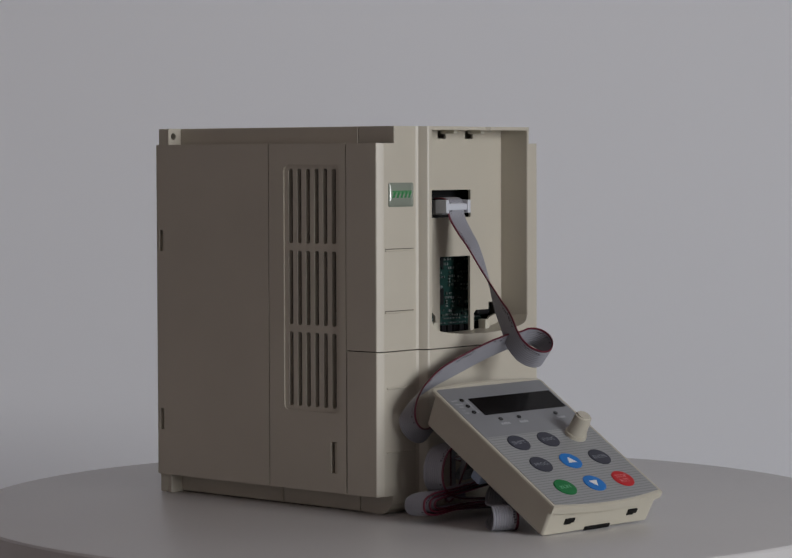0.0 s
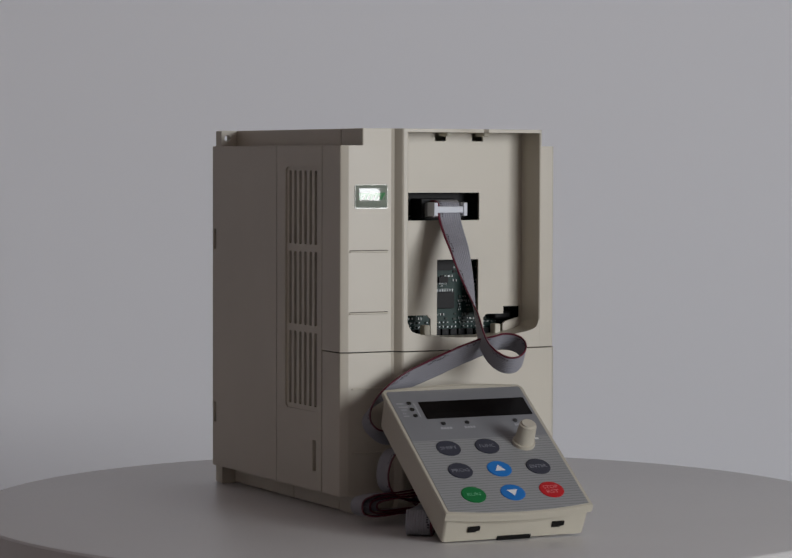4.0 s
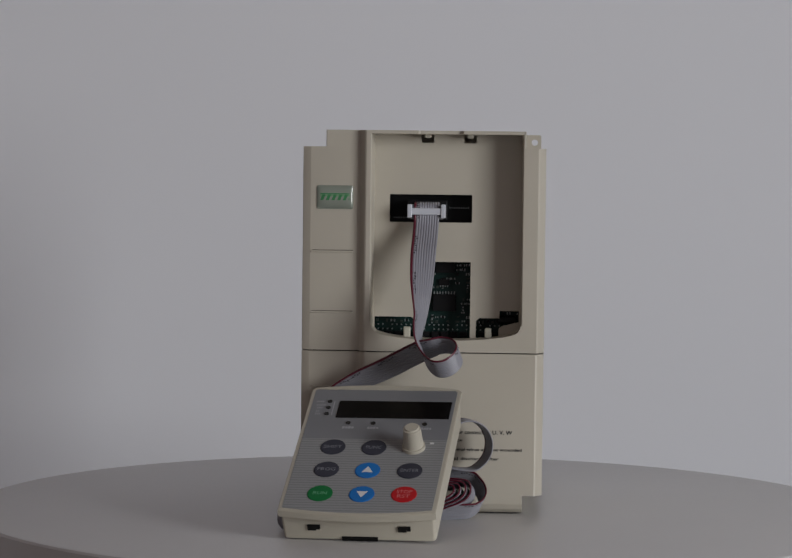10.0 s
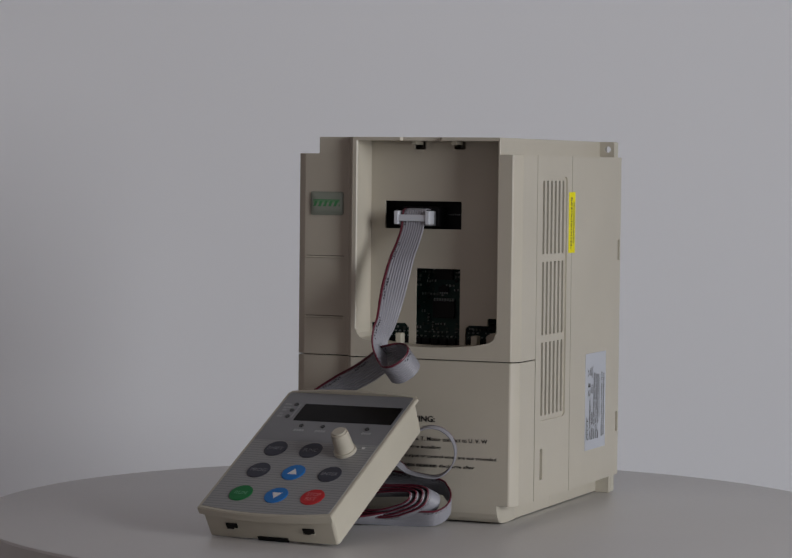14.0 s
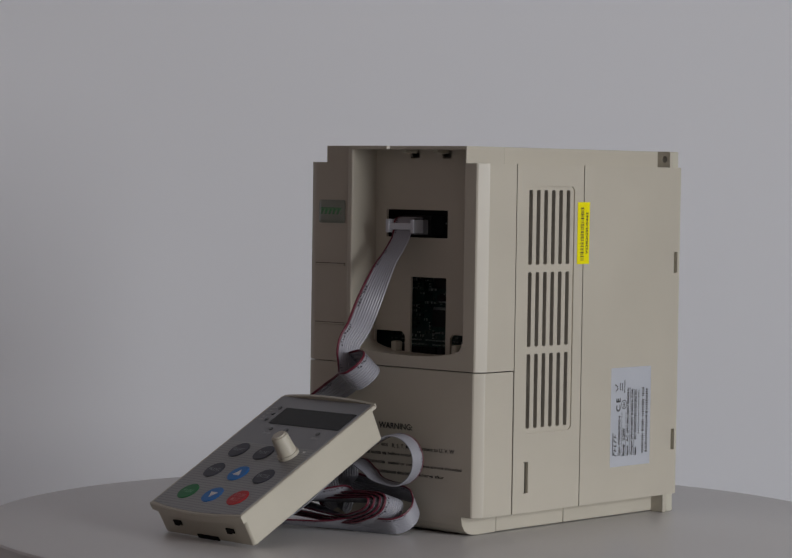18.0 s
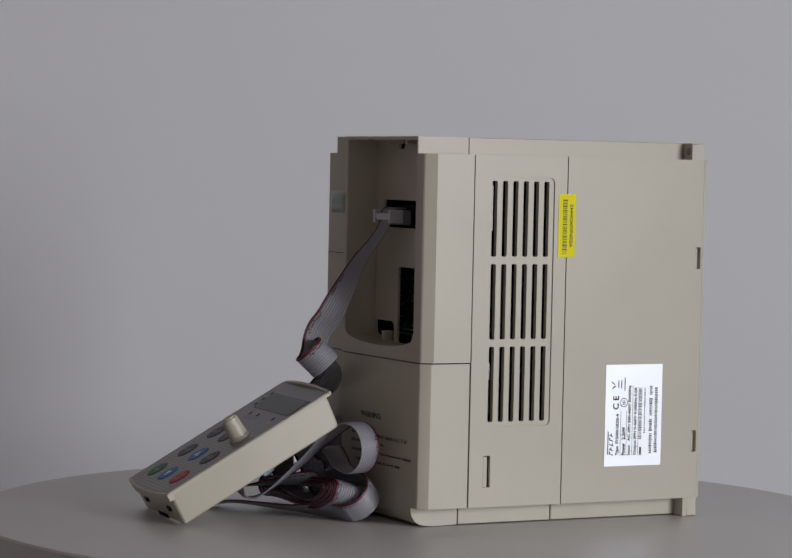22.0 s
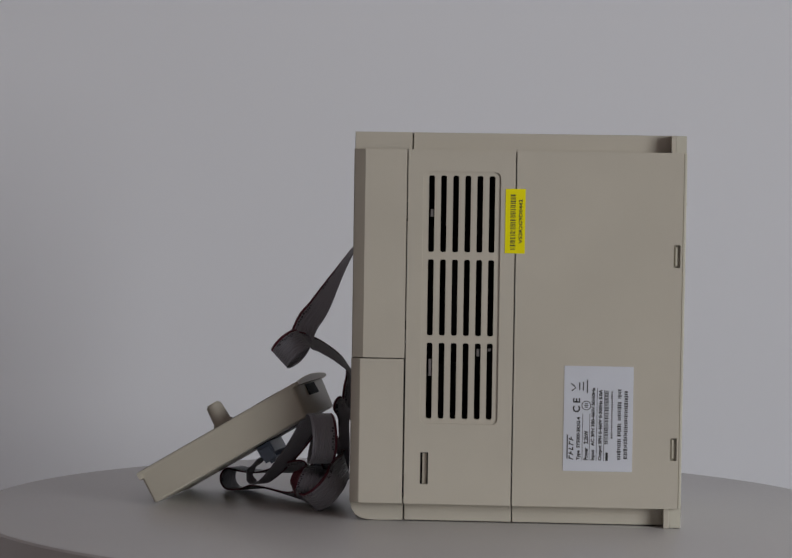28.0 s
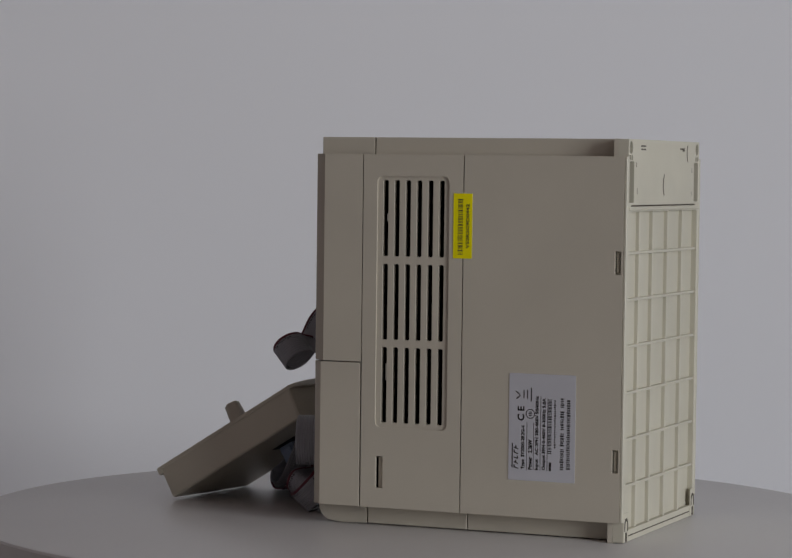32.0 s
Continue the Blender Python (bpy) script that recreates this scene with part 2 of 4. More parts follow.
def make_stand():
    stand = thing("turntable", AXIS, "round white laminate display turntable, slowly turning round", "turntable")
    bm = new_bm()
    prof = [(0, 0), (243.2, 0), (244.9, -0.5), (245.8, -1.6), (245.8, -34), (244.4, -36), (0, -36)]
    n = 160
    rings = [[bm.verts.new((AXIS.x + r * math.cos(2 * math.pi * i / n), AXIS.y + r * math.sin(2 * math.pi * i / n), z)) for i in range(n)] for r, z in prof[1:-1]]
    bm.faces.new(rings[0])
    bm.faces.new(rings[-1][::-1])
    for a, b in zip(rings, rings[1:]):
        for i in range(n):
            bm.faces.new((a[i], b[i], b[(i + 1) % n], a[(i + 1) % n]))
    bmesh.ops.recalc_face_normals(bm, faces=bm.faces[:])
    part("disc", bm, TABLE, stand)
    bm = new_bm()
    cylinder(bm, AXIS.x, AXIS.y, -51, 120, 30, n=64)
    part("hub", bm, TABLE, stand)
    bm = new_bm()
    cylinder(bm, 0, 0, 0, 0.17, 0.684, n=64)
    me = bpy.data.meshes.new("pedestal")
    bm.transform(Matrix.Translation((0, 0, -0.408)))
    bm.to_mesh(me)
    bm.free()
    me.materials.append(TABLE)
    tagged(new("pedestal", me), "plain white round pedestal under the turntable", "pedestal")


make_stand()

# ---------------------------------------------------------------- the drive (millimetres: x across, y to the back, z up)
SLOT_Y = [38.7 + 6.3 * k for k in range(6)]
SLOT_Z = [(55.4, 95.2), (99.0, 138.8), (142.7, 182.6)]
GRID = (34.2, 74.8, 52.9, 184.6)
SIDE = 65.0
LEFT_SHIFT = 3.4


def side_plates(bm, y0, y1, z0, z1, holes, thick=2.0, x=SIDE):
    for s in (-1, 1):
        plate(bm, "x", s * (x - thick), s * x, rrect(y0, y1, z0, z1, 0), holes)


def make_drive():
    drive = thing("motor_drive", (0, 85, 0), "beige plastic motor drive with its keypad bay open", "motor drive")

    # rear housing with catch slots
    bm = new_bm()
    catches = [rrect(164.9, 168.3, 136.4, 148.2, 0.3, 2), rrect(164.9, 168.3, 35.9, 47.7, 0.3, 2)]
    side_plates(bm, 83.0, 169.3, 10.6, 196.0, catches)
    box(bm, -63, 63, 84.2, 157.0, 10.8, 195.8)
    rear = part("rear_housing", bm, BEIGE, drive)
    for s in (-1, 1):
        for z0, z1 in ((136.4, 148.2), (35.9, 47.7)):
            bm = new_bm()
            box(bm, *sorted((s * 62.45, s * 63.7)), 165.7, 167.0, z0 + 0.9, z1 - 0.9, 0.2, 1)
            part("catch", bm, BEIGE_BACK, rear, "catch tongue in its slot")
            # near-black sheet behind the slot, put in for its shade
            bm = new_bm()
            box(bm, *sorted((s * 61.5, s * 62.4)), 164.0, 169.5, z0 - 1, z1 + 1)
            part("slot_shade", bm, INSIDE_SHADE, rear)

    # middle housing with louvre slots
    bm = new_bm()
    foot_slot = rrect(34.7, 38.9, 21.0, 37.7, 0.2, 2)
    for s in (-1, 1):
        d = min(0, s) * LEFT_SHIFT
        plate(bm, "x", s * (SIDE - 2.0), s * SIDE, rrect(26.35, 82.3, 10.6, 196.0, 0), [[(y + d, z) for y, z in rrect(*GRID, 3.0)], [(y + d / 2, z) for y, z in foot_slot]])
    box(bm, -63, 63, 27.4, 82.0, 193.8, 195.8)
    box(bm, -63, 63, 27.4, 82.0, 10.8, 12.6)
    mid = part("middle_housing", bm, BEIGE, drive)
    for s in (-1, 1):
        d = min(0, s) * LEFT_SHIFT
        slots = [rrect(y + d - 1.55, y + d + 1.55, z0, z1, 0.9, 3) for y in SLOT_Y for z0, z1 in SLOT_Z]
        bm = new_bm()
        plate(bm, "x", s * 61.3, s * 64.15, rrect(33.8 + d, 75.2 + d, 52.4, 185.2, 3.0), slots)
        part("louvre_panel", bm, BEIGE, mid, "recessed panel with eighteen long slots")
        bm = new_bm()
        box(bm, *sorted((s * 60.6, s * 63.1)), 35.9 + d / 2, 38.1 + d / 2, 20.4, 37.0)
        part("slot_tongue", bm, BEIGE, mid)
        # the foot slot's shade, put in as a near-black sheet
        bm = new_bm()
        box(bm, *sorted((s * 60.5, s * 61.5)), 33.5 + d / 2, 40.5 + d / 2, 19.5, 39)
        part("slot_shade", bm, INSIDE_SHADE, mid)

    # narrower strips along the top and the foot
    bm = new_bm()
    box(bm, -52.8, 53.9, 28.3, 163.2, 190, 205, 0.35)
    part("top_strip", bm, BEIGE, drive, round_by=0.45)
    for y0, y1 in ((26.2, 82.5), (83.05, 163.2)):
        bm = new_bm()
        box(bm, -54.2, 54.2, y0, y1, 0.6, 14, 0.35)
        part("foot_strip", bm, BEIGE, drive, round_by=0.45)
    # mounting ears and feet at the back
    for s in (-1, 1):
        bm = new_bm()
        hole = ellipse(s * 58.8, 200.6, 1.9, 1.9, 18)
        plate(bm, "y", 162.9, 165.25, [(s * 53, 192.5), (s * 62.6, 192.5), (s * 62.6, 204.2), (s * 61.8, 205), (s * 53, 205)], [hole])
        part("mounting_ear", bm, BEIGE, drive, "mounting ear with a screw hole")
        bm = new_bm()
        plate(bm, "y", 162.1, 165.25, [(s * 53, 0), (s * 62.6, 0), (s * 62.6, 11.2), (s * 53, 11.2)])
        part("foot", bm, BEIGE, drive, round_by=0.45)

    # back panel: frame, ribs, plain upper box and keyhole corners
    bm = new_bm()
    frame_outer = rrect(-62.6, 62.6, 0.3, 204.9, 0.6, 2)
    openings = [rrect(-59.5, 59.5, 6.2, 168.2, 0.5, 2), rrect(-60.8, -53.2, 172.6, 193.6, 0.4, 2), rrect(53.2, 60.8, 172.6, 193.6, 0.4, 2)]
    for s in (-1, 1):
        for z in (197.5,):
            openings.append(ellipse(s * 58.4, z + 3.2, 2.7, 3.2, 16))
            openings += [rrect(*sorted((s * 55.6, s * 57.9)), z - 3.2, z - 0.6, 0.5, 2), rrect(*sorted((s * 58.9, s * 61.2)), z - 3.2, z - 0.6, 0.5, 2)]
    plate(bm, "y", 165.3, 170.6, frame_outer, openings)
    box(bm, -62.5, 62.5, 163.0, 167.8, 3.5, 172)
    box(bm, -52.4, 52.4, 157.2, 165.2, 172.1, 203.5)
    back = part("back_panel", bm, BEIGE_BACK, drive, "pale back panel with a ribbed grid")
    for k in range(1, 5):
        bm = new_bm()
        x = (-35.8, -9.5, 16.6, 39.5)[k - 1]
        box(bm, x - 0.95, x + 0.95, 166.6, 169.9, 6.1, 168.3, 0.25, 1)
        part("rib", bm, BEIGE_BACK, back)
    for k in range(1, 7):
        bm = new_bm()
        z = 28.6 + 23.7 * (k - 1)
        box(bm, -59.6, 59.6, 166.5, 170.1, z - 0.75, z + 0.75, 0.25, 1)
        part("rib", bm, BEIGE_BACK, back)
    bm = new_bm()
    box(bm, -61.0, 61.0, 170.2, 171.4, 168.7, 170.3, 0.4, 1)
    part("ledge", bm, BEIGE_BACK, back)
    for x in (-63.0, 63.0):
        bm = new_bm()
        box(bm, x - 1.8, x + 1.8, 169.35, 170.9, 10.7, 195.9, 0.35, 1)
        part("lip", bm, BEIGE_BACK, back)
    # flat brown plates give the moulded slits and arcs their shade
    bm = new_bm()
    box(bm, -55, 57, 170.4, 170.7, 170.7, 171.5)
    box(bm, -54.5, 54.5, 170.4, 170.7, 2.8, 3.4)
    for x, z in ((38, 201.6), (38, 199.9)):
        box(bm, x - 4, x + 4, 170.4, 170.7, z - 0.36, z + 0.36)
    box(bm, -35, -27, 170.4, 170.7, 200.4, 201.3)
    box(bm, -35, -31, 170.4, 170.7, 199.5, 200.5)
    for cx, cz, r, a0, a1 in ((-4, 181.6, 4.6, -60, 60), (-45, 198.6, 3.0, -70, 70)):
        loop = ellipse(cx + 3, cz, r, r + 2, 12, a0, a1) + ellipse(cx + 3, cz, r - 1.2, r + 1.0, 12, a1, a0)
        plate(bm, "y", 170.4, 170.7, loop)
    for cx, cz, w, h in ((49.5, 192.0, 0.5, 2.4), (47.5, 178.5, 0.5, 3.0), (-49, 189.5, 0.5, 2.4), (-48.5, 177.0, 0.5, 2.4)):
        box(bm, cx - w / 2, cx + w / 2, 170.4, 170.66, cz - h / 2, cz + h / 2)
    part("moulded_mark", bm, GROOVE, back, "thin moulded slits and arcs, their shade laid on in brown", "stuff")
    for s in (-1, 1):
        bm = new_bm()
        box(bm, s * 58.8 - 3.6, s * 58.8 + 3.6, 170.4, 171.1, 0.5, 15.5, 0.3)
        foot = part("foot_boss", bm, BEIGE_BACK, back)
        # keyhole outline laid on in brown, as the cut's shade
        bm = new_bm()
        hole = ellipse(s * 58.8, 9.0, 2.9, 3.8, 12, 0, 180) + [(s * 58.8 - 2.9, 6.0), (s * 58.8 - 1.9, 6.0)] + ellipse(s * 58.8, 9.0, 1.8, 2.4, 12, 180, 0) + [(s * 58.8 + 1.9, 6.0), (s * 58.8 + 2.9, 6.0)]
        plate(bm, "y", 171.0, 171.25, hole)
        box(bm, s * 58.8 - 1.2, s * 58.8 + 1.2, 171.0, 171.25, 0.7, 5.4)
        part("keyhole", bm, GROOVE, foot)

    # upper front cover: left cheek, bay rim, right cheek
    bm = new_bm()
    zl, zh = 87.0, 196.0
    left = [(-63, 25.7), (-65, 25.7), (-65, 5.0), (-64.7, 4.5), (-61.0, 2.9), (-60.4, 2.8), (-35.6, 2.8), (-34.0, 2.2), (-32.4, -0.6), (-31.4, -1.9), (-30.6, -2.3), (-28.4, -2.3), (-27.9, -1.8), (-27.2, 13.5), (-27.2, 17.2), (-29.5, 17.2), (-29.5, 6), (-60, 6), (-63, 8.5)]
    prism(bm, "z", zl, zh, left)
    cap = [(-52.6, 25.7), (-52.6, 3.1), (-52.2, 2.8), (-35.6, 2.8), (-34.0, 2.2), (-32.4, -0.6), (-31.4, -1.9), (-30.6, -2.3), (-28.4, -2.3), (-27.9, -1.8), (-27.2, 13.5), (-27.2, 27.7), (-52.6, 27.7)]
    prism(bm, "z", 196.0, 205.0, cap)
    right = [(63, 25.7), (65, 25.7), (65, 4.0), (64.7, 3.4), (61.8, -1.6), (61.0, -2.2), (54.4, -2.3), (53.3, -2.3), (52.8, -1.8), (52.2, 13.5), (52.2, 17.2), (54.4, 17.2), (54.6, 2), (62.5, 6.5)]
    prism(bm, "z", zl, zh, right)
    cap = [(54.2, 27.7), (54.2, -1.9), (53.9, -2.3), (53.3, -2.3), (52.8, -1.8), (52.2, 13.5), (52.2, 27.7)]
    prism(bm, "z", 196.0, 205.0, cap)
    # roof of the bay with its two notches, and the closed roof behind
    prism(bm, "z", 203.2, 205.0, [(-28.4, -2.3), (-3, -2.3), (-2, -0.6), (7, -0.6), (9, -0.2), (19, -0.2), (21, -2.3), (54, -2.3), (54, 27.7), (-28.4, 27.7)])
    # sill of the bay, a shallow bow
    sill = [(-28.6, 87.0), (53.5, 87.0), (53.5, 101.5), (52.6, 101.5), (52.0, 99.5)]
    sill += [(12.4 + 39.0 * math.cos(radians(a)), 98.6 - 5.4 * math.sin(radians(a))) for a in range(6, 176, 10)]
    sill += [(-27.2, 99.5), (-27.8, 101.5), (-28.6, 101.5)]
    plate(bm, "y", -2.28, 17.2, sill)
    upper = part("upper_cover", bm, BEIGE, drive, "front cover framing the empty keypad bay", round_by=0.45)
    for z in (139.9, 107.3):
        bm = new_bm()
        box(bm, -60.3, -37.6, 2.0, 3.25, z - 0.5, z + 0.5, 0.25, 1)
        part("ridge", bm, BEIGE, upper)
        # brown strip over the ridge that paints in the groove's shade
        bm = new_bm()
        box(bm, -59.8, -37.6, 2.5, 3.1, z + 0.5, z + 0.85)
        part("groove_shade", bm, GROOVE, upper)

    # floor of the bay with its cut-outs
    bm = new_bm()
    cuts = [rrect(-19.0, 25.5, 155.8, 170.8, 0.4, 2), rrect(-0.6, 25.1, 92.8, 134.5, 0.3, 2),
            [(-26.6, 92.6), (-4.4, 92.6), (-4.4, 102.4), (-6.6, 104.6), (-26.6, 104.6)],
            [(28.3, 92.6), (40.6, 92.6), (40.6, 99.0), (43.0, 100.4), (51.4, 102.4), (51.4, 108.4), (41.0, 108.4), (41.0, 104.4), (30.2, 104.4), (28.3, 102.6)],
            rrect(-2.2, 4.6, 198.6, 202.8, 0.5, 2), rrect(20.8, 27.6, 198.6, 202.8, 0.5, 2)]
    plate(bm, "y", 15.9, 17.4, rrect(-27.4, 52.4, 91.0, 203.4, 0), cuts)
    part("bay_floor", bm, BEIGE, upper, "flat bay floor with cut-outs over the boards")
    for x, z in ((-8.8, 95.8), (35.0, 95.6)):
        bm = new_bm()
        box(bm, x - 1.8, x + 1.8, 11.5, 17, z - 3, z + 3.6, 0.6)
        part("latch_post", bm, BEIGE_BACK, upper)
    for x in (1.3, 24.2):
        bm = new_bm()
        box(bm, x - 1.5, x + 1.9, 6.0, 16, 201.2, 203.6, 0.6)
        part("hook", bm, BEIGE_BACK, upper)

    # lower cover: the same plan as the upper one, with a rounded toe
    bm = new_bm()
    plan = [(-63, 25.4), (-65, 25.4), (-65, 5.0), (-64.7, 4.5), (-61.0, 2.8), (-60.4, 2.7), (-35.6, 2.7), (-34.0, 2.1), (-32.4, -0.7), (-31.4, -1.9), (-30.4, -2.4),
            (60.6, -2.4), (61.4, -2.0), (64.7, 2.0), (65, 2.7), (65, 25.4), (63, 25.4), (63, 5), (60, 1.0), (-29.5, 1.0), (-31.5, 5.6), (-60, 5.8), (-63, 8.0)]
    prism(bm, "z", 10.6, 86.4, plan)
    for x0, x1, d in ((-54.4, -33.2, 5.1), (-33.2, 54.4, 0.0)):
        toe = [(25.4, 12.4), (25.4, 0.6), (12, 0.2), (7.0 + d / 2, 0.5), (3.2 + d, 1.2), (0.2 + d, 3.2), (-1.7 + d, 6.0), (-2.36 + d, 9.5), (-2.36 + d, 12.4)]
        prism(bm, "x", x0, x1, toe)
    lower = part("lower_cover", bm, BEIGE, drive, "plain lower front cover with a printed warning", round_by=0.45)
    for z in (67.4, 33.5):
        bm = new_bm()
        box(bm, -59.0, -37.6, 1.9, 3.2, z - 0.5, z + 0.5, 0.25, 1)
        part("ridge", bm, BEIGE, lower)

    # printed warning; the covered words as plain bars
    bm = new_bm()
    M = Matrix.Translation((0.9, -2.55, 0.4)) @ Matrix.Rotation(radians(90), 4, "X")
    at = lambda x, z: M @ Matrix.Translation((x, z, 0))  # noqa: E731
    write(bm, "WARNING:", 24.5, 3.3, at(18.0, 54.6), "r")
    write(bm, "R. S. T. Motor connect to U. V. W", 44.5, 2.2, at(48.0, 44.0), "r", 0.02)
    write(bm, "before installing", 21.0, 2.2, at(21.5, 39.4), "r", 0.02)
    write(bm, "output or control wires are not grounded", 52.5, 2.2, at(53.2, 34.5), "r", 0.02)
    write(bm, "discharge after", 20.5, 2.2, at(41.0, 29.6), "r", 0.02)
    for x, z, w in ((-2, 44, 4), (-13, 44, 7), (-2, 39.4, 3), (-8, 39.4, 6), (-15, 39.4, 5), (-4, 34.5, 5), (-12, 34.5, 8), (17, 29.6, 4), (11, 29.6, 6), (3, 29.6, 7), (-6, 29.6, 8)):
        for k in range(int(w * 1.25 / 0.8)):
            bar(bm, x - w * 0.62 + 0.4 + 0.8 * k, z, 0.5, 1.3 + 0.4 * (k % 2), M)
    part("warning_print", bm, BLACK_INK, lower, "small black printed warning")
    # domed badge
    bm = new_bm()
    plate(bm, "y", 2.35, 3.0, rrect(-57.4, -37.9, 162.6, 175.3, 1.0))
    badge = part("badge", bm, BADGE_GREY, upper, "domed grey-green badge with plain green bars")
    bm = new_bm()
    nu, nv = 78, 48
    dome = [[bm.verts.new((-57.2 + 19.1 * i / nu, 2.4 - 1.15 * (1 - abs(2 * i / nu - 1) ** 4) ** 0.6 * (1 - abs(2 * j / nv - 1) ** 3.4) ** 0.6, 163.1 + 12.0 * j / nv)) for j in range(nv + 1)] for i in range(nu + 1)]
    for i in range(nu):
        for j in range(nv):
            f = bm.faces.new((dome[i][j], dome[i + 1][j], dome[i + 1][j + 1], dome[i][j + 1]))
            u, v = i / nu, j / nv
            if 0.08 < u < 0.90 and 0.52 < v < 0.66:
                f.material_index = 2
            if 0.08 < u < 0.90 and (0.62 < v < 0.66 or (0.34 < v < 0.60 and (u - 0.08 - 0.25 * (v - 0.34)) % 0.158 < 0.088)):
                f.material_index = 1
    bmesh.ops.recalc_face_normals(bm, faces=bm.faces[:])
    dome_ob = part("dome", bm, BADGE_GREY, badge, "clear glossy domed face with green bars")
    dome_ob.data.materials.append(BADGE_GREEN)
    dome_ob.data.materials.append(BADGE_BAND)

    # stickers on the right-hand side
    M = Matrix.Translation((65.32, 0, 0)) @ Matrix.Rotation(radians(90), 4, "Z") @ Matrix.Rotation(radians(90), 4, "X") @ Matrix.Rotation(radians(90), 4, "Z")
    # M: local x runs up the side, local y towards the front
    bm = new_bm()
    plate(bm, "x", 65.02, 65.22, rrect(77.2, 87.6, 142.6, 176.2, 0.3, 2))
    sticker = part("yellow_sticker", bm, YELLOW, drive, "yellow serial sticker with a barcode")
    bm = new_bm()
    rnd = random.Random(4)
    z = 144.6
    while z < 173.6:
        w = rnd.choice((0.25, 0.3, 0.45, 0.7))
        bar(bm, z + w / 2, -81.2, w, 2.8, M)
        z += w + rnd.choice((0.35, 0.45, 0.7))
    write(bm, "V52R2G9D0442", 23, 1.9, M @ Matrix.Translation((147.8, -85.2, 0)), "l", 0.02)
    part("sticker_print", bm, BLACK_INK, sticker)

    bm = new_bm()
    plate(bm, "x", 65.02, 65.22, rrect(109.3, 145.3, 29.6, 84.6, 0.4, 2))
    label = part("rating_label", bm, SILVER, drive, "silver rating label with small black print")
    bm = new_bm()
    line = lambda text, y, w, h=2.3: write(bm, text, w, h, M @ Matrix.Translation((35.4, -y, 0)), "l", 0.045)  # noqa: E731
    lean = M @ Matrix.Translation((35.4, -113.4, 0)) @ Matrix(((1, 0.35, 0, 0), (0, 1, 0, 0), (0, 0, 1, 0), (0, 0, 0, 1)))
    for k in range(5):
        bar(bm, 0.7 + 2.5 * k, 0, 0.6, 2.4, lean)
        bar(bm, 1.3 + 2.5 * k, 0.9 - 0.9 * (k % 3), 1.5, 0.6, lean)
    bar(bm, 6.2, 2.0, 12.5, 0.6, lean)
    line("Type  SY5000-2R2G-4", 117.3, 22.5, 2.4)
    line("Power   2.2kW", 121.1, 15.5)
    line("Input   AC 3PH 380-460V 50/60Hz", 124.8, 38)
    line("Output 3PH 0-460V 0-300Hz 5.0A", 128.6, 37)
    for y, w in ((119.2, 24.5), (122.9, 24.5), (126.6, 38), (130.4, 37)):
        bar(bm, 35.2 + w / 2, -y, w, 0.25, M)
    z = 44.0
    while z < 72:
        w = rnd.choice((0.3, 0.45, 0.7))
        bar(bm, z + w / 2, -131.6, w, 2.0, M)
        z += w + rnd.choice((0.3, 0.45))
    bar(bm, 37.4, -132.0, 4.4, 1.2, M)
    for x0, x1, y, h in ((47, 71, 134.4, 0.9), (36.0, 46.6, 138.3, 2.1), (48.2, 55.0, 138.3, 2.1), (56.6, 66.4, 138.3, 2.1), (68, 72.6, 138.3, 2.0), (36.4, 72, 141.7, 2.0)):
        x = x0
        while x < x1:  # unreadable print as bars of letter size
            w = rnd.choice((0.5, 0.75, 0.9))
            bar(bm, x + w / 2, -y + rnd.choice((0, 0.12)), w, h * rnd.choice((0.75, 0.85, 1.0)), M)
            x += w + 0.42
    write(bm, "C E", 7.4, 3.8, M @ Matrix.Translation((64.0, -115.9, 0)), "c", 0.03)
    ring = ellipse(64.0, -121.0, 2.5, 2.5, 20)
    inner = ellipse(64.0, -121.0, 2.1, 2.1, 20)
    vs = [[bm.verts.new(M @ Vector((*p, 0))) for p in l] for l in (ring, inner)]
    for i in range(20):
        bm.faces.new((vs[0][i], vs[0][(i + 1) % 20], vs[1][(i + 1) % 20], vs[1][i]))
    for k in (-1, 0, 1):
        bar(bm, 64 + 0.9 * k, -121.0, 0.5, 2.0 - 0.5 * abs(k), M)
    for dx, dy, a in ((72.4, -114.4, -50), (74.6, -114.0, 55)):
        bar(bm, 0, 0, 2.8, 0.55, M @ Matrix.Translation((dx, dy, 0)) @ Matrix.Rotation(radians(a), 4, "Z"))
    for y, w in ((117.4, 4), (119.3, 4.5), (121.4, 7)):
        bar(bm, 74, -y, w, 0.55, M)
    part("label_print", bm, BLACK_INK, label)

    # boards and parts inside
    bm = new_bm()
    box(bm, -50, 52, 30.0, 31.6, 89, 190)
    board = part("circuit_board", bm, PCB, drive, "green circuit board seen through the cut-outs")
    rnd = random.Random(11)
    bm, bs, bg = new_bm(), new_bm(), new_bm()
    # small chips with bright ends, set out in rows
    for i in range(29):
        for j in range(15):
            if rnd.random() < 0.4:
                continue
            x, z = -26 + 2.75 * i + rnd.uniform(-0.4, 0.4), 101.6 + 2.35 * j + rnd.uniform(-0.35, 0.35)
            if 2.5 < x < 18.5 and 105 < z < 118.6 or 5 < x < 17 and z > 127:
                continue
            w, h = rnd.choice(((1.3, 0.8), (1.9, 1.1), (0.9, 1.6), (1.5, 1.4)))
            box(rnd.choice((bm, bg, bg)), x - w / 2, x + w / 2, 29.2, 30.05, z - h / 2, z + h / 2)
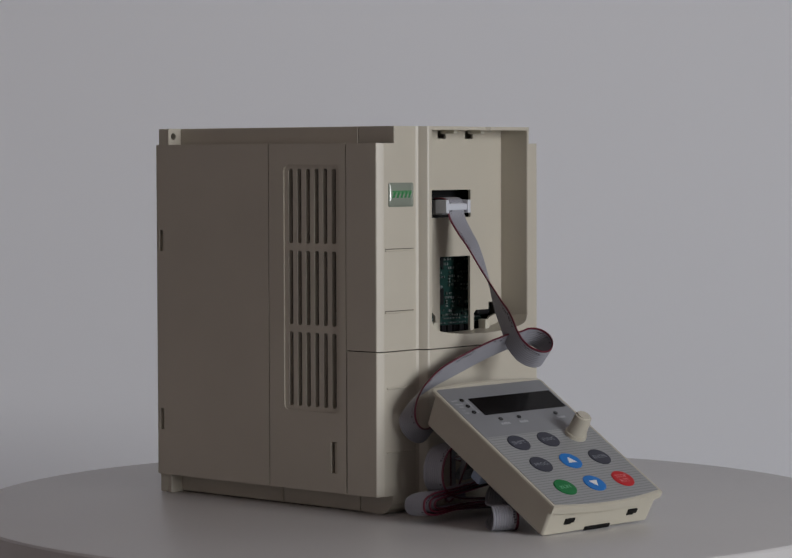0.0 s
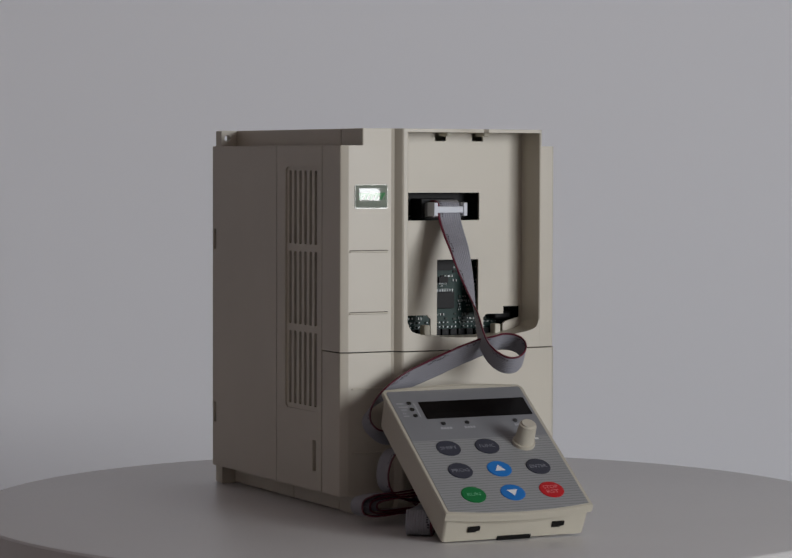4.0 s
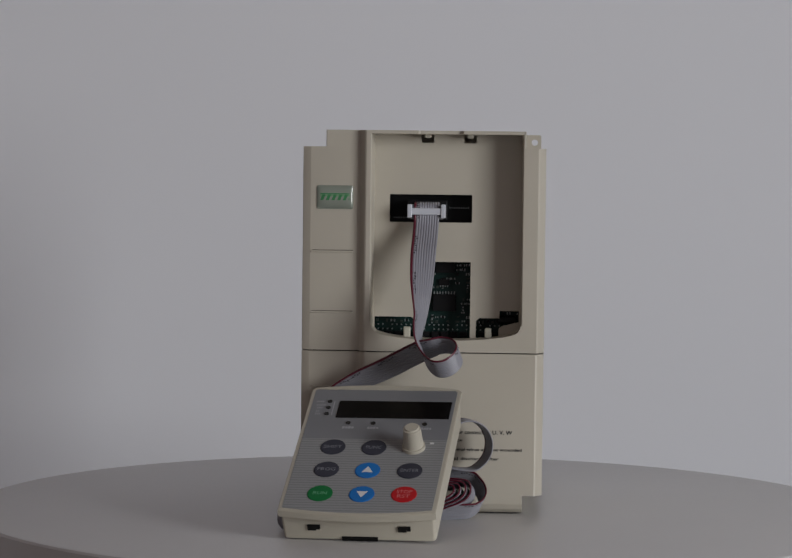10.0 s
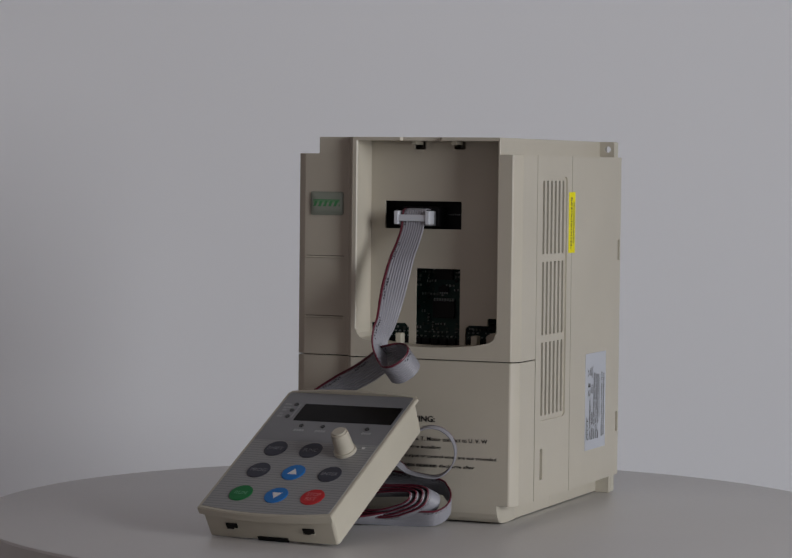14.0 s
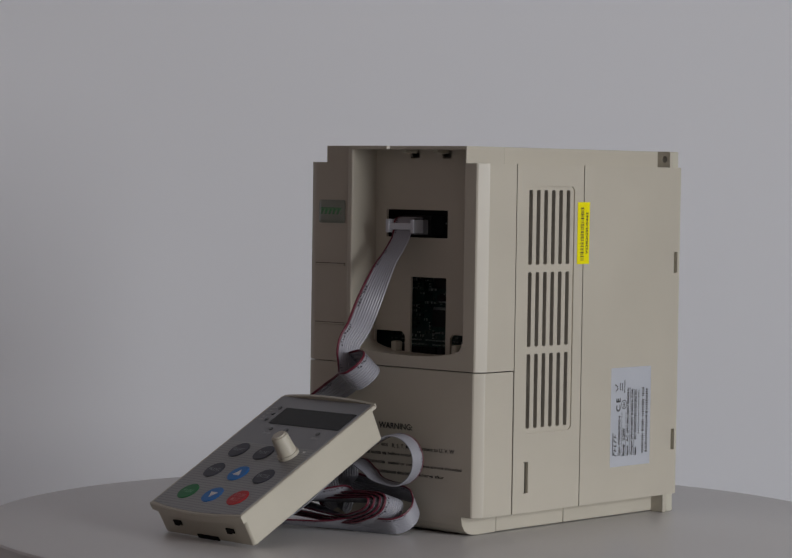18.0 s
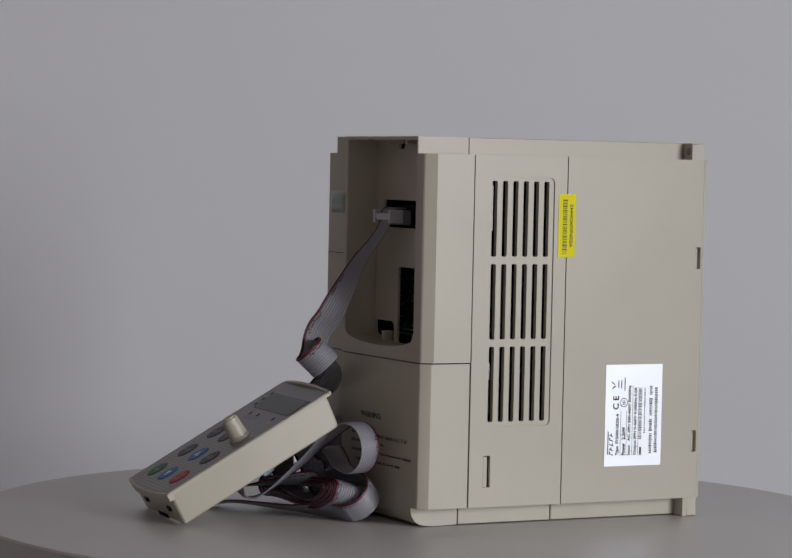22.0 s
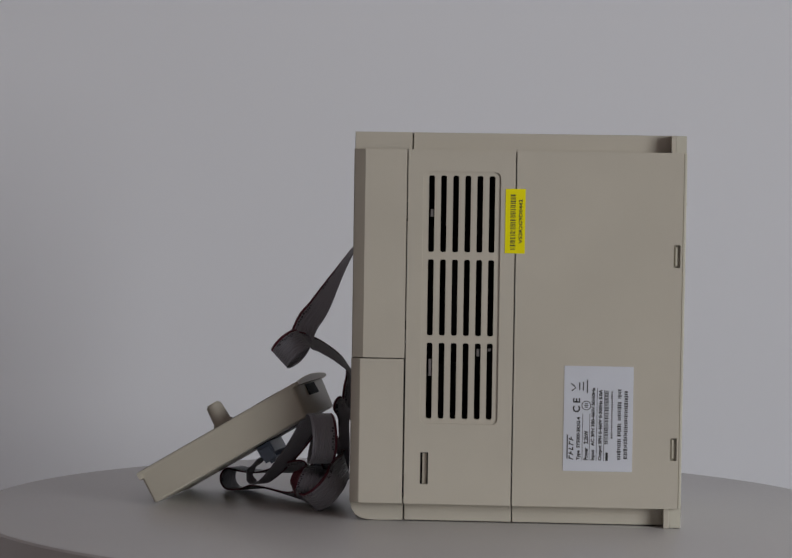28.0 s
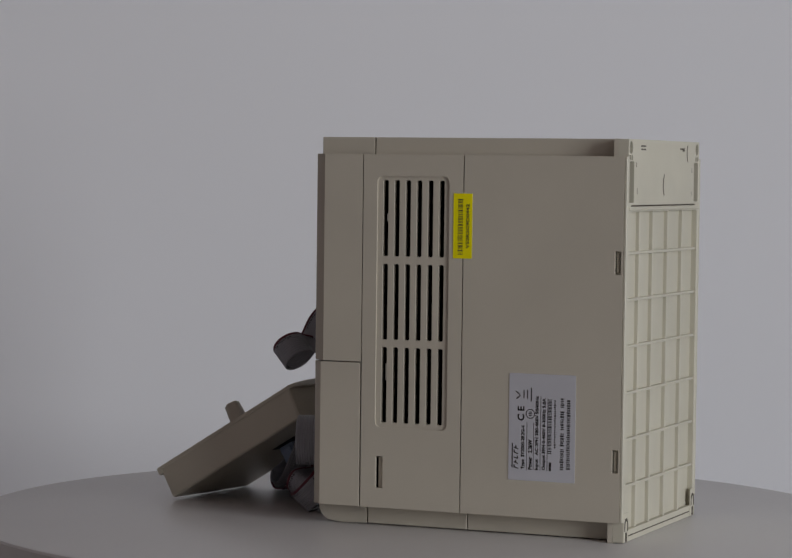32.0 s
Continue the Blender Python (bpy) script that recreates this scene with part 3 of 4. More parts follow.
            if rnd.random() < 0.45:
                for e in (-1, 1):
                    dx, dz = (e * w / 2, 0) if w > h else (0, e * h / 2)
                    ew, eh = (0.24, h / 2) if w > h else (w / 2, 0.24)
                    box(bs, x + dx - ew, x + dx + ew, 29.15, 30.0, z + dz - eh, z + dz + eh)
    # two rows of pins along the lower edge, and a dark strip under them
    for k in range(30):
        for z in (97.2, 99.6):
            if (k + int(z)) % 7 != 3:
                box(bs, -25.6 + 2.54 * k, -24.9 + 2.54 * k, 28.2, 30, z - 0.35, z + 0.35)
    for k in range(15):
        box(bm, -26.4 + 5.08 * k, -22.6 + 5.08 * k, 27.2, 30.02, 91.5, 96.0)
    # legs of the large chip and of the small ones
    for k in range(8):
        for z in (117.2,):
            box(bs, 4.9 + 1.55 * k, 5.5 + 1.55 * k, 28.6, 30, z - 0.75, z + 0.75)
    for k in range(4):
        box(bs, 8.2 + 1.3 * k, 8.7 + 1.3 * k, 28.9, 30, 120.4, 121.2)
    box(bm, 7.6, 13.2, 28.4, 30.02, 121.3, 124.6)
    box(bm, 6.0, 16.0, 27.6, 30.02, 128.2, 134.0)
    for k in range(9):
        box(bs, 12.9 + 1.25 * k, 13.35 + 1.25 * k, 28.6, 30, 163.1, 164.0)
    for k in range(6):
        box(bs, -17.4 + 1.3 * k, -16.9 + 1.3 * k, 28.6, 30, 157.6, 158.4)
    part("grey_component_field", bg, GREY_PART, board, "many small grey surface-mount components", "stuff")
    part("small_component_field", bm, CHIP, board, "many small surface-mount components", "stuff")
    part("solder_joints", bs, SOLDER, board, "bright solder joints and pins", "stuff")
    bm = new_bm()
    box(bm, 4.4, 17.0, 27.9, 30, 107.2, 116.4, 0.3)
    part("chip", bm, CHIP, board)
    # black panel over the board, in place of deep shade behind the connector cut-out
    bm = new_bm()
    box(bm, -40, 45, 28.75, 29.9, 150, 176, 0.3)
    part("connector_shade", bm, CHIP, board)
    bm = new_bm()
    box(bm, -9.5, 12.0, 17.5, 30, 157.2, 167.6, 0.4)
    part("header_socket", bm, CHIP, board)
    bm = new_bm()
    box(bm, 39, 50, 22, 30, 101, 105.2, 1.2)
    part("terminal_block", bm, CHIP, board)
    # guessed inner parts, near-black so that the slots stay dark
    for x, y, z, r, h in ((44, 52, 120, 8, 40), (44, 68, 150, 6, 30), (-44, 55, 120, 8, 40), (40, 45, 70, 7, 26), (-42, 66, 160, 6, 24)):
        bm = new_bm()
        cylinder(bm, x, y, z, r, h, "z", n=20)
        part("capacitor", bm, INSIDE_SHADE, drive)
    # added baffles that stop stray light behind the slots
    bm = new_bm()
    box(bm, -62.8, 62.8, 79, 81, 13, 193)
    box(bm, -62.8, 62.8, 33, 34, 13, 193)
    part("dark_baffle", bm, INSIDE_SHADE, drive)
    # added dark blocks that close the view through both louvre sides
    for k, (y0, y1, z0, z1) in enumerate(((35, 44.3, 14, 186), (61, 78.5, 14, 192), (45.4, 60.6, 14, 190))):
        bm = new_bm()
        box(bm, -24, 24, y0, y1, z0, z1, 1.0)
        part("core_blocker", bm, INSIDE_SHADE, drive)
    for x, y, z, h in ((59.5, 38.9, 82, 9), (59.5, 38.9, 163, 4), (46, 46.5, 168, 24), (56, 69.9, 91.5, 1.6), (57, 63.9, 90, 4), (-57, 41, 100, 12)):
        bm = new_bm()
        box(bm, x - 1.5, x + 1.5, y - 0.8, y + 0.8, z - h / 2, z + h / 2, 0.2, 1)
        part("bracket", bm, STEEL, drive, "small bright metal bracket behind the slots")


make_drive()

# ---------------------------------------------------------------- the keypad (millimetres: u across, v up the slope, n out of the face)
PAD = Matrix.Translation((-22.0, -78.0, 41.2)) @ Matrix.Rotation(radians(-6.4), 4, "Z") @ Matrix.Rotation(radians(30.8), 4, "X") @ Matrix.Translation((0, 0, -0.5)) @ Matrix.Rotation(radians(-0.9), 4, "Y")


def make_keypad():
    pad = thing("keypad", (-28, -112, 0), "beige operator keypad with grey face, leaning on its coiled cable", "keypad")
    P = functools.partial(part, frame_of=PAD)
    # case below the rim
    bm = new_bm()
    loops = [(rrect(-38.9, 38.9, -46.0, 53.0, 2.0), -1.6), (rrect(-38.4, 38.4, -46.8, 51.2, 2.2), -18.4), (rrect(-37.6, 37.6, -46.0, 50.6, 2.0), -19.2)]
    rings = [[bm.verts.new((x, y, z)) for x, y in l] for l, z in loops]
    for a, b in zip(rings, rings[1:]):
        for i in range(len(a)):
            bm.faces.new((a[i], a[(i + 1) % len(a)], b[(i + 1) % len(a)], b[i]))
    bm.faces.new(rings[0])
    bm.faces.new(rings[-1])
    bmesh.ops.recalc_face_normals(bm, faces=bm.faces[:])
    P("case", bm, KEY_BEIGE, pad, round_by=0.45)
    bm = new_bm()
    bow = [(-39.6 + 79.2 * k / 16, -47.4 - 3.3 * (1 - ((k - 8) / 8) ** 2)) for k in range(17)]
    rim = bow + [(39.6, 54.4), (38.0, 56.0), (-38.0, 56.0), (-39.6, 54.4)]
    plate(bm, "z", -2.0, -0.5, rim)
    inset = [(x * 0.99, y + (0.4 if y < 0 else -0.4)) for x, y in rim]
    plate(bm, "z", -0.5, -0.1, inset)
    crest = [(-38.2 + 76.4 * k / 20, 2.1 * (1 - ((k - 10) / 10) ** 2) - 0.2) for k in range(21)]
    plate(bm, "y", 54.5, 56.1, crest + [(38.2, -1.9), (-38.2, -1.9)])
    lip = [(x, y) for x, y in bow] + [(39.6, -44.8), (-39.6, -44.8)]
    plate(bm, "z", -4.3, -1.9, lip)
    rim_ob = P("rim", bm, KEY_BEIGE, pad, round_by=0.45)
    # two-tone face
    bow2 = [(-37.6 + 75.2 * k / 16, -45.6 - 3.4 * (1 - ((k - 8) / 8) ** 2)) for k in range(17)]
    bm = new_bm()
    plate(bm, "z", -0.3, 0.12, bow2 + [(37.6, 11.4), (-37.6, 11.4)])
    low = P("lower_face", bm, OVERLAY_LOW, pad, "light grey face with fine dark lines")
    bm = new_bm()
    plate(bm, "z", -0.3, 0.14, [(-37.6, 11.4), (37.6, 11.4), (37.6, 53.2), (36.6, 54.2), (-36.6, 54.2), (-37.6, 53.2)])
    up = P("upper_face", bm, OVERLAY, pad, "darker grey face round the display")
    bm = new_bm()
    for k in range(30):
        y = 10.4 - 2.0 * k
        if y > -48.2:
            bar(bm, 0, y, 75.0 if y > -45.6 else 75.0 * math.sqrt(max(0.02, 1 + (y + 45.6) / 3.4)), 0.42, Matrix.Translation((0, 0, 0.17)))
    P("line_print", bm, STRIPE, low, "fine dark printed lines", "stuff")
    bm = new_bm()
    plate(bm, "z", 0.0, 0.34, rrect(-23.2, 36.0, 29.4, 44.2, 0.4, 2))
    P("display", bm, SCREEN, up, "blank black display window")
    for x, y in ((-28.4, 43.4), (-28.4, 38.0), (-28.4, 32.6), (-15.7, 24.9), (-2.6, 24.9), (24.2, 24.7)):
        bm = new_bm()
        cylinder(bm, x, y, 0.3, 1.25, 0.5, n=16)
        P("indicator_lamp", bm, LED_BLACK, up)
    bm = new_bm()
    M = Matrix.Translation((0, 0, 0.22))
    for x, y, w in ((-33.2, 43.4, 4.5), (-32.6, 40.4, 5.0), (-33.0, 38.0, 3.0), (-33.4, 35.0, 2.5), (-33.2, 32.6, 3.2)):
        for k in range(int(w)):  # small letters that cannot be read
            bar(bm, x + k + 0.5 - w / 2, y, 0.62, 1.25 - 0.2 * (k % 2), M)
    for x, y, w in ((-15.3, 21.0, 6.4), (-2.3, 21.0, 6.2), (25.4, 21.0, 5.6)):
        for k in range(4):  # four letters that cannot be read
            bar(bm, x + w * (k - 1.5) / 4, y, w / 5, 1.9 - 0.25 * (k % 2), M)
    bar(bm, -25.8, 37.6, 0.5, 12, M)
    P("face_print", bm, PALE_INK, up, "pale unreadable legends", "stuff")
    bm = new_bm()
    bar(bm, 30.2, 8.6, 2.0, 1.5, M)
    P("white_mark", bm, WHITE_INK, up)
    # buttons
    keys = (("SHIFT", -20.2, 4.2, SLATE), ("FUNC", 1.0, 4.2, SLATE), ("PROG", -20.4, -14.6, SLATE), ("up", 0.7, -14.8, BLUE), ("ENTER", 22.1, -14.6, SLATE),
            ("RUN", -20.3, -34.2, GREEN), ("down", 0.8, -34.2, BLUE), ("STOP", 22.0, -33.8, RED))
    names = {"SHIFT": "slate shift button", "FUNC": "slate function button", "PROG": "slate program button", "up": "blue up-arrow button", "ENTER": "slate enter button", "RUN": "green run button", "down": "blue down-arrow button", "STOP": "red stop button"}
    for text, x, y, mat in keys:
        bm = new_bm()
        plate(bm, "z", 0.1, 0.36, ellipse(x, y, 6.4, 6.3, 40))
        plate(bm, "z", 0.36, 0.5, ellipse(x, y, 6.0, 5.9, 40))
        key = P("button", bm, mat, pad, names[text])
        bm = new_bm()
        m = Matrix.Translation((x, y, 0.58))
        if text in ("up", "down"):
            s = 1 if text == "up" else -1
            bm.faces.new([bm.verts.new(m @ Vector((a, s * b, 0))) for a, b in ((-2.9, -1.9), (2.9, -1.9), (0, 3.0))][:: s])
        elif text == "STOP":
            write(bm, "STOP", 7.8, 2.6, m @ Matrix.Translation((0, 1.9, 0)), "c", 0.01)
            write(bm, "RST", 6.4, 2.6, m @ Matrix.Translation((0, -1.7, 0)), "c", 0.01)
        else:
            write(bm, text, {"FUNC": 8.2, "RUN": 7.0}.get(text, 9.2), 2.5, m, "c", 0.0)
        P("button_print", bm, {"up": WHITE_INK, "down": WHITE_INK, "RUN": GREEN_INK, "STOP": RED_INK}.get(text, DIM_INK), key)
    # potentiometer knob
    bm = new_bm()
    cylinder(bm, 21.4, 4.8, 1.0, 5.9, 1.8, n=32)
    bmesh.ops.create_cone(bm, cap_ends=True, segments=40, radius1=5.2, radius2=4.3, depth=11.6, matrix=Matrix.Translation((21.4, 4.8, 7.4)))
    bmesh.ops.bevel(bm, geom=[e for e in bm.edges if all(v.co.z > 12.5 for v in e.verts)], offset=0.9, segments=3, affect="EDGES")
    knob = P("knob", bm, KEY_BEIGE, pad, "tapered beige potentiometer knob")
    bm = new_bm()
    for k in range(20):
        a = 2 * math.pi * k / 20
        m = Matrix.Translation((21.4 + 4.64 * math.cos(a), 4.8 + 4.64 * math.sin(a), 6.4))
        bmesh.ops.create_cube(bm, size=1, matrix=m @ Matrix.Rotation(a, 4, "Z") @ Matrix.Rotation(radians(-4), 4, "Y") @ Matrix.Diagonal((0.4, 0.6, 9.0, 1)))
    P("fluting", bm, KEY_BEIGE, knob, "", "stuff")
    # lower end: slots, their shade put in as near-black blocks
    for x, w, z0, z1 in ((-22.5, 6.4, -13.0, -9.8), (23.0, 6.4, -13.0, -9.8)):
        bm = new_bm()
        box(bm, x - w / 2, x + w / 2, -47.2, -43, z0, z1)
        P("catch_slot", bm, INSIDE_SHADE, pad)
        bm = new_bm()
        box(bm, x + w / 2 - 2.0, x + w / 2 + 0.1, -47.3, -43, z0 - 0.1, z0 + 0.7)
        P("catch_tongue", bm, KEY_BEIGE, pad)
    bm = new_bm()
    box(bm, -8.8, 9.2, -47.3, -43, -18.9, -16.6)
    P("finger_slot", bm, INSIDE_SHADE, pad)
    # upper end: recess, a near-black block for its shade
    bm = new_bm()
    box(bm, -13, 10, 50, 53.2, -8.6, -2.4)
    P("cable_recess", bm, INSIDE_SHADE, pad)
    # socket on the underside, the recess's darkness put in as a black panel
    bm = new_bm()
    box(bm, -32, 8, 8, 46, -19.4, -18.5, 0.3)
    P("socket_recess", bm, CHIP, pad)


make_keypad()

# ---------------------------------------------------------------- ribbon cable
PITCH = 1.36


def sweep(rows, first, last, per=10):
    """Smooth samples along rows of (centre, width direction): lists of (centre, width, normal)."""
    ps = [Vector(r[0]) for r in rows]
    ws = [Vector(r[1]).normalized() for r in rows]

    def spline(a, i, t):
        p0, p1, p2, p3 = a[max(i - 1, 0)], a[i], a[i + 1], a[min(i + 2, len(a) - 1)]
        return 0.5 * ((2 * p1) + (p2 - p0) * t + (2 * p0 - 5 * p1 + 4 * p2 - p3) * t * t + (3 * p1 - p0 - 3 * p2 + p3) * t ** 3)

    out = []
    for i in range(len(ps) - 1):
        for k in range(per + (i == len(ps) - 2)):
            t = k / per
            out.append((spline(ps, i, t), spline(ws, i, t)))
    full = []
    for i, (p, w) in enumerate(out):
        tan = (out[min(i + 1, len(out) - 1)][0] - out[max(i - 1, 0)][0]).normalized()
        w = (w - tan * w.dot(tan)).normalized()
        full.append((p, w, tan.cross(w).normalized()))
    return full


def ribbon_mesh(rows, first, last, per=10, wires=10):
    """Wires first to last of the ribbon, corrugated, as a closed strip."""
    bm = new_bm()
    steps = 5
    prof = []
    for k in range(first, last):
        for j in range(steps + (k == last - 1)):
            a = j / steps
            prof.append(((k + a - wires / 2) * PITCH, 0.14 + 0.34 * math.sin(math.pi * a)))
    loop = prof + [(x, -h) for x, h in reversed(prof)]
    rings = [[bm.verts.new(p + w * x + n * h) for x, h in loop] for p, w, n in sweep(rows, first, last, per)]
    m = len(loop)
    for a, b in zip(rings, rings[1:]):
        for i in range(m):
            bm.faces.new((a[i], b[i], b[(i + 1) % m], a[(i + 1) % m]))
    bm.faces.new(rings[0][::-1])
    bm.faces.new(rings[-1])
    bmesh.ops.recalc_face_normals(bm, faces=bm.faces[:])
    return bm


def ribbon_print(rows, k0, per=10, wires=10):
    """Groups of short dark strokes printed along one wire on both faces."""
    bm = new_bm()
    s = sweep(rows, 0, 1, per * 4)
    rnd = random.Random(8)
    run, start = 0.0, None
    until, inked, lo, hi = 0.0, False, 0.1, 1.2
    for i in range(20, len(s) - 6):
        step = (s[i + 1][0] - s[i][0]).length
        run += step
        if run > until:
            inked = not inked and run % 24 < 12
            lo = rnd.choice((0.15, 0.15, 0.6))
            hi = lo + rnd.choice((0.5, 0.8, 1.1))
            until = run + (rnd.uniform(0.4, 0.9) if inked else 0.45)
        if inked:
            es = (lo, (lo + hi) / 2, hi)
            for side in (-1, 1):
                q = [[bm.verts.new(p + w * ((k0 + e - wires / 2) * PITCH) + n * side * (0.21 + 0.34 * abs(math.sin(math.pi * e)))) for e in es] for p, w, n in (s[i], s[i + 1])]
                for k in (0, 1):
                    bm.faces.new((q[0][k], q[1][k], q[1][k + 1], q[0][k + 1]))
    return bm


FRONT = (0, 1, 0)
OUT = (-0.28, 0.68, -0.68)
# the small loop: centre, the ring's two axes and the ribbon's lean
LOOP_AT, LOOP_A, LOOP_B, LEAN = Vector((10.5, -37.8, 87.0)), Vector((0.95, -0.31, 0)), Vector((0.22, 0.68, 0.70)), (0.22, 0.69, -0.69)
LOOP = [(tuple(LOOP_AT + LOOP_A * a + LOOP_B * b), LEAN) for a, b in ((-5.2, -4.4), (0.4, -8.2), (6.2, -7.3), (10.2, -2.2), (10.3, 3.4), (6.6, 7.4), (0.4, 8.4), (-5.6, 6.6))]
# from the drive's socket down to the loop, along the front, round beside the keypad and under it
UPPER = [
    ((1.3, 15.5, 166.2), (1, 0, 0)), ((1.3, 10.0, 166.4), (1, 0, 0)), ((1.3, 7.2, 164.6), (1, 0, 0)), ((1.3, 6.4, 160.0), (1, 0, 0)), ((1.2, 4.6, 155.0), (1, 0, 0)),
    ((0.9, -0.5, 148.0), (1, 0.1, 0.05)), ((0.4, -7.0, 140.0), (0.93, 0.3, 0.15)), ((0.0, -16.0, 125.0), (0.7, 0.65, 0.3)), ((-0.2, -25.0, 109.0), (0.42, 0.9, 0.1)),
    ((-1.0, -30.6, 101.4), (0.3, 0.92, -0.15)), ((-0.6, -33.4, 95.0), (0.26, 0.88, -0.38)), ((1.4, -35.6, 88.9), (0.23, 0.78, -0.58)), *LOOP, ((0.6, -26.6, 89.2), (0.3, 0.64, -0.71)),
    ((-7.5, -19.6, 84.6), (0.3, 0.58, -0.75)), ((-19.5, -12.6, 78.0), (0.2, 0.56, -0.8)), ((-33, -8.6, 71.6), (0.1, 0.6, -0.8)), ((-46, -7.8, 64.5), (0.1, 0.75, -0.65)), ((-53.2, -8.8, 58.8), (0.25, 0.88, -0.4)),
    ((-55.8, -9.2, 52), (0.15, 0.97, -0.15)), ((-51, -9.0, 45.5), (0, 0.95, -0.3)), ((-41, -9.0, 43), (0, 0.65, -0.75)), ((-34, -10, 49), (0.1, 0.5, -0.85)),
    ((-27, -11.5, 52.5), (0.5, 0.5, -0.7)), ((-23, -12, 46), (0.85, 0.5, -0.1)), ((-22.5, -11.5, 30), (0.87, 0.5, 0)), ((-23, -12, 16), (0.87, 0.5, 0)), ((-24, -14, 9.5), (0.87, 0.5, 0)),
    ((-26, -18.5, 15), (0.8, 0.55, 0.1)), ((-27, -23, 28), (0.6, 0.7, 0.2)), ((-29, -28, 38), (0.3, 0.85, -0.4)), ((-35, -31, 41), (0, 0.85, -0.5)), ((-42, -29.5, 40.5), (0, 0.95, -0.25)), ((-51.5, -27, 36), FRONT),
    ((-55, -26, 27), FRONT), ((-53.5, -26, 18), FRONT), ((-46, -26, 12.5), FRONT), ((-32, -26.5, 10), FRONT),
]
ACROSS = Vector((0.95, 0.31, 0))


def coil_rows():
    """Flat oval turns lying on the stand, red edge to the front; the last one reaches forward into a tight bend."""
    rows = []
    # (left end, right end, half height left, half height right) of each turn
    turns = ((-62, 20, 4.0, 5.2), (-66, 23, 6.0, 6.6), (-70.5, 26, 8.0, 8.0), (-70.5, 28.6, 8.0, 9.3))
    for k, (left, right, hl, hr) in enumerate(turns):
        for ang in range(285, 645, 30):
            if k == 3 and ang > 440:
                break
            c, s = math.cos(radians(ang)), math.sin(radians(ang))
            f = 0.5 + 0.5 * c  # 0 at the left end, 1 at the right end
            # straight flanks with round ends
            end = max(abs(c) - 0.0, 0) ** 0.6
            x = (left + right) / 2 + (right - left) / 2 * math.copysign(end, c)
            h = (hl + (hr - hl) * f) * (1.0 if c > 0 else 0.6 - 0.4 * c)
            tilt = 0.05 + 0.33 * f
            up = Vector((0, tilt, 1)).normalized()
            p = Vector((x, -26.5 - 1.8 * f + 1.2 * (k - 2) * f, 9.4 + 6.4 * f * f)) + up * h * math.copysign(abs(s) ** 0.7, s)
            rows.append((tuple(p), (0.15 * f, 1, -tilt)))
    # forward to the tight bend and back along the stand
    rows += [((-8, -34, 20), (0.1, 0.9, -0.4)), ((-24, -45, 16.5), (-0.45, 0.85, -0.25)), ((-40, -57, 13), (-0.66, 0.75, -0.05)), ((-53, -68, 12.2), (-0.8, 0.6, 0))]
    for ang in range(90, 280, 30):
        reach = -6.0 * math.cos(radians(ang))
        rows.append(((-60.2 - 0.57 * reach, -76.5 - 0.82 * reach, 6.9 + 6.0 * math.sin(radians(ang))), (-0.82, 0.57, 0)))
    rows += [((-54, -68.6, 1.6), (-0.8, 0.6, -0.05)), ((-43, -60.5, 4.2), (-0.66, 0.7, -0.2)), ((-27, -50, 4.2), (-0.5, 0.8, -0.3)), ((-9, -37, 3.6), (-0.35, 0.85, -0.4)), ((8, -29.5, 4.6), OUT)]
    # the wide outer end, leaning back
    side = Vector((0.96, 0.2, -0.2))
    for ang in range(-72, 75, 24):
        p = Vector((21.6, -20.0, 13.6)) + side * 12.9 * math.cos(radians(ang)) + Vector((0, 0.7, 0.7)) * 11.6 * math.sin(radians(ang))
        rows.append((tuple(p), OUT))
    return rows + [((6, -10, 22), (0, 0.6, -0.8)), ((-9, -9.5, 22), (0, 0.3, -0.95)), ((-17, -13.0, 25), (0, 0.5, -0.85)), ((-15, -18.0, 31), (0.15, 0.9, -0.4)),
                   ((-10, -20.5, 36), (0.1, 0.98, 0.1))]


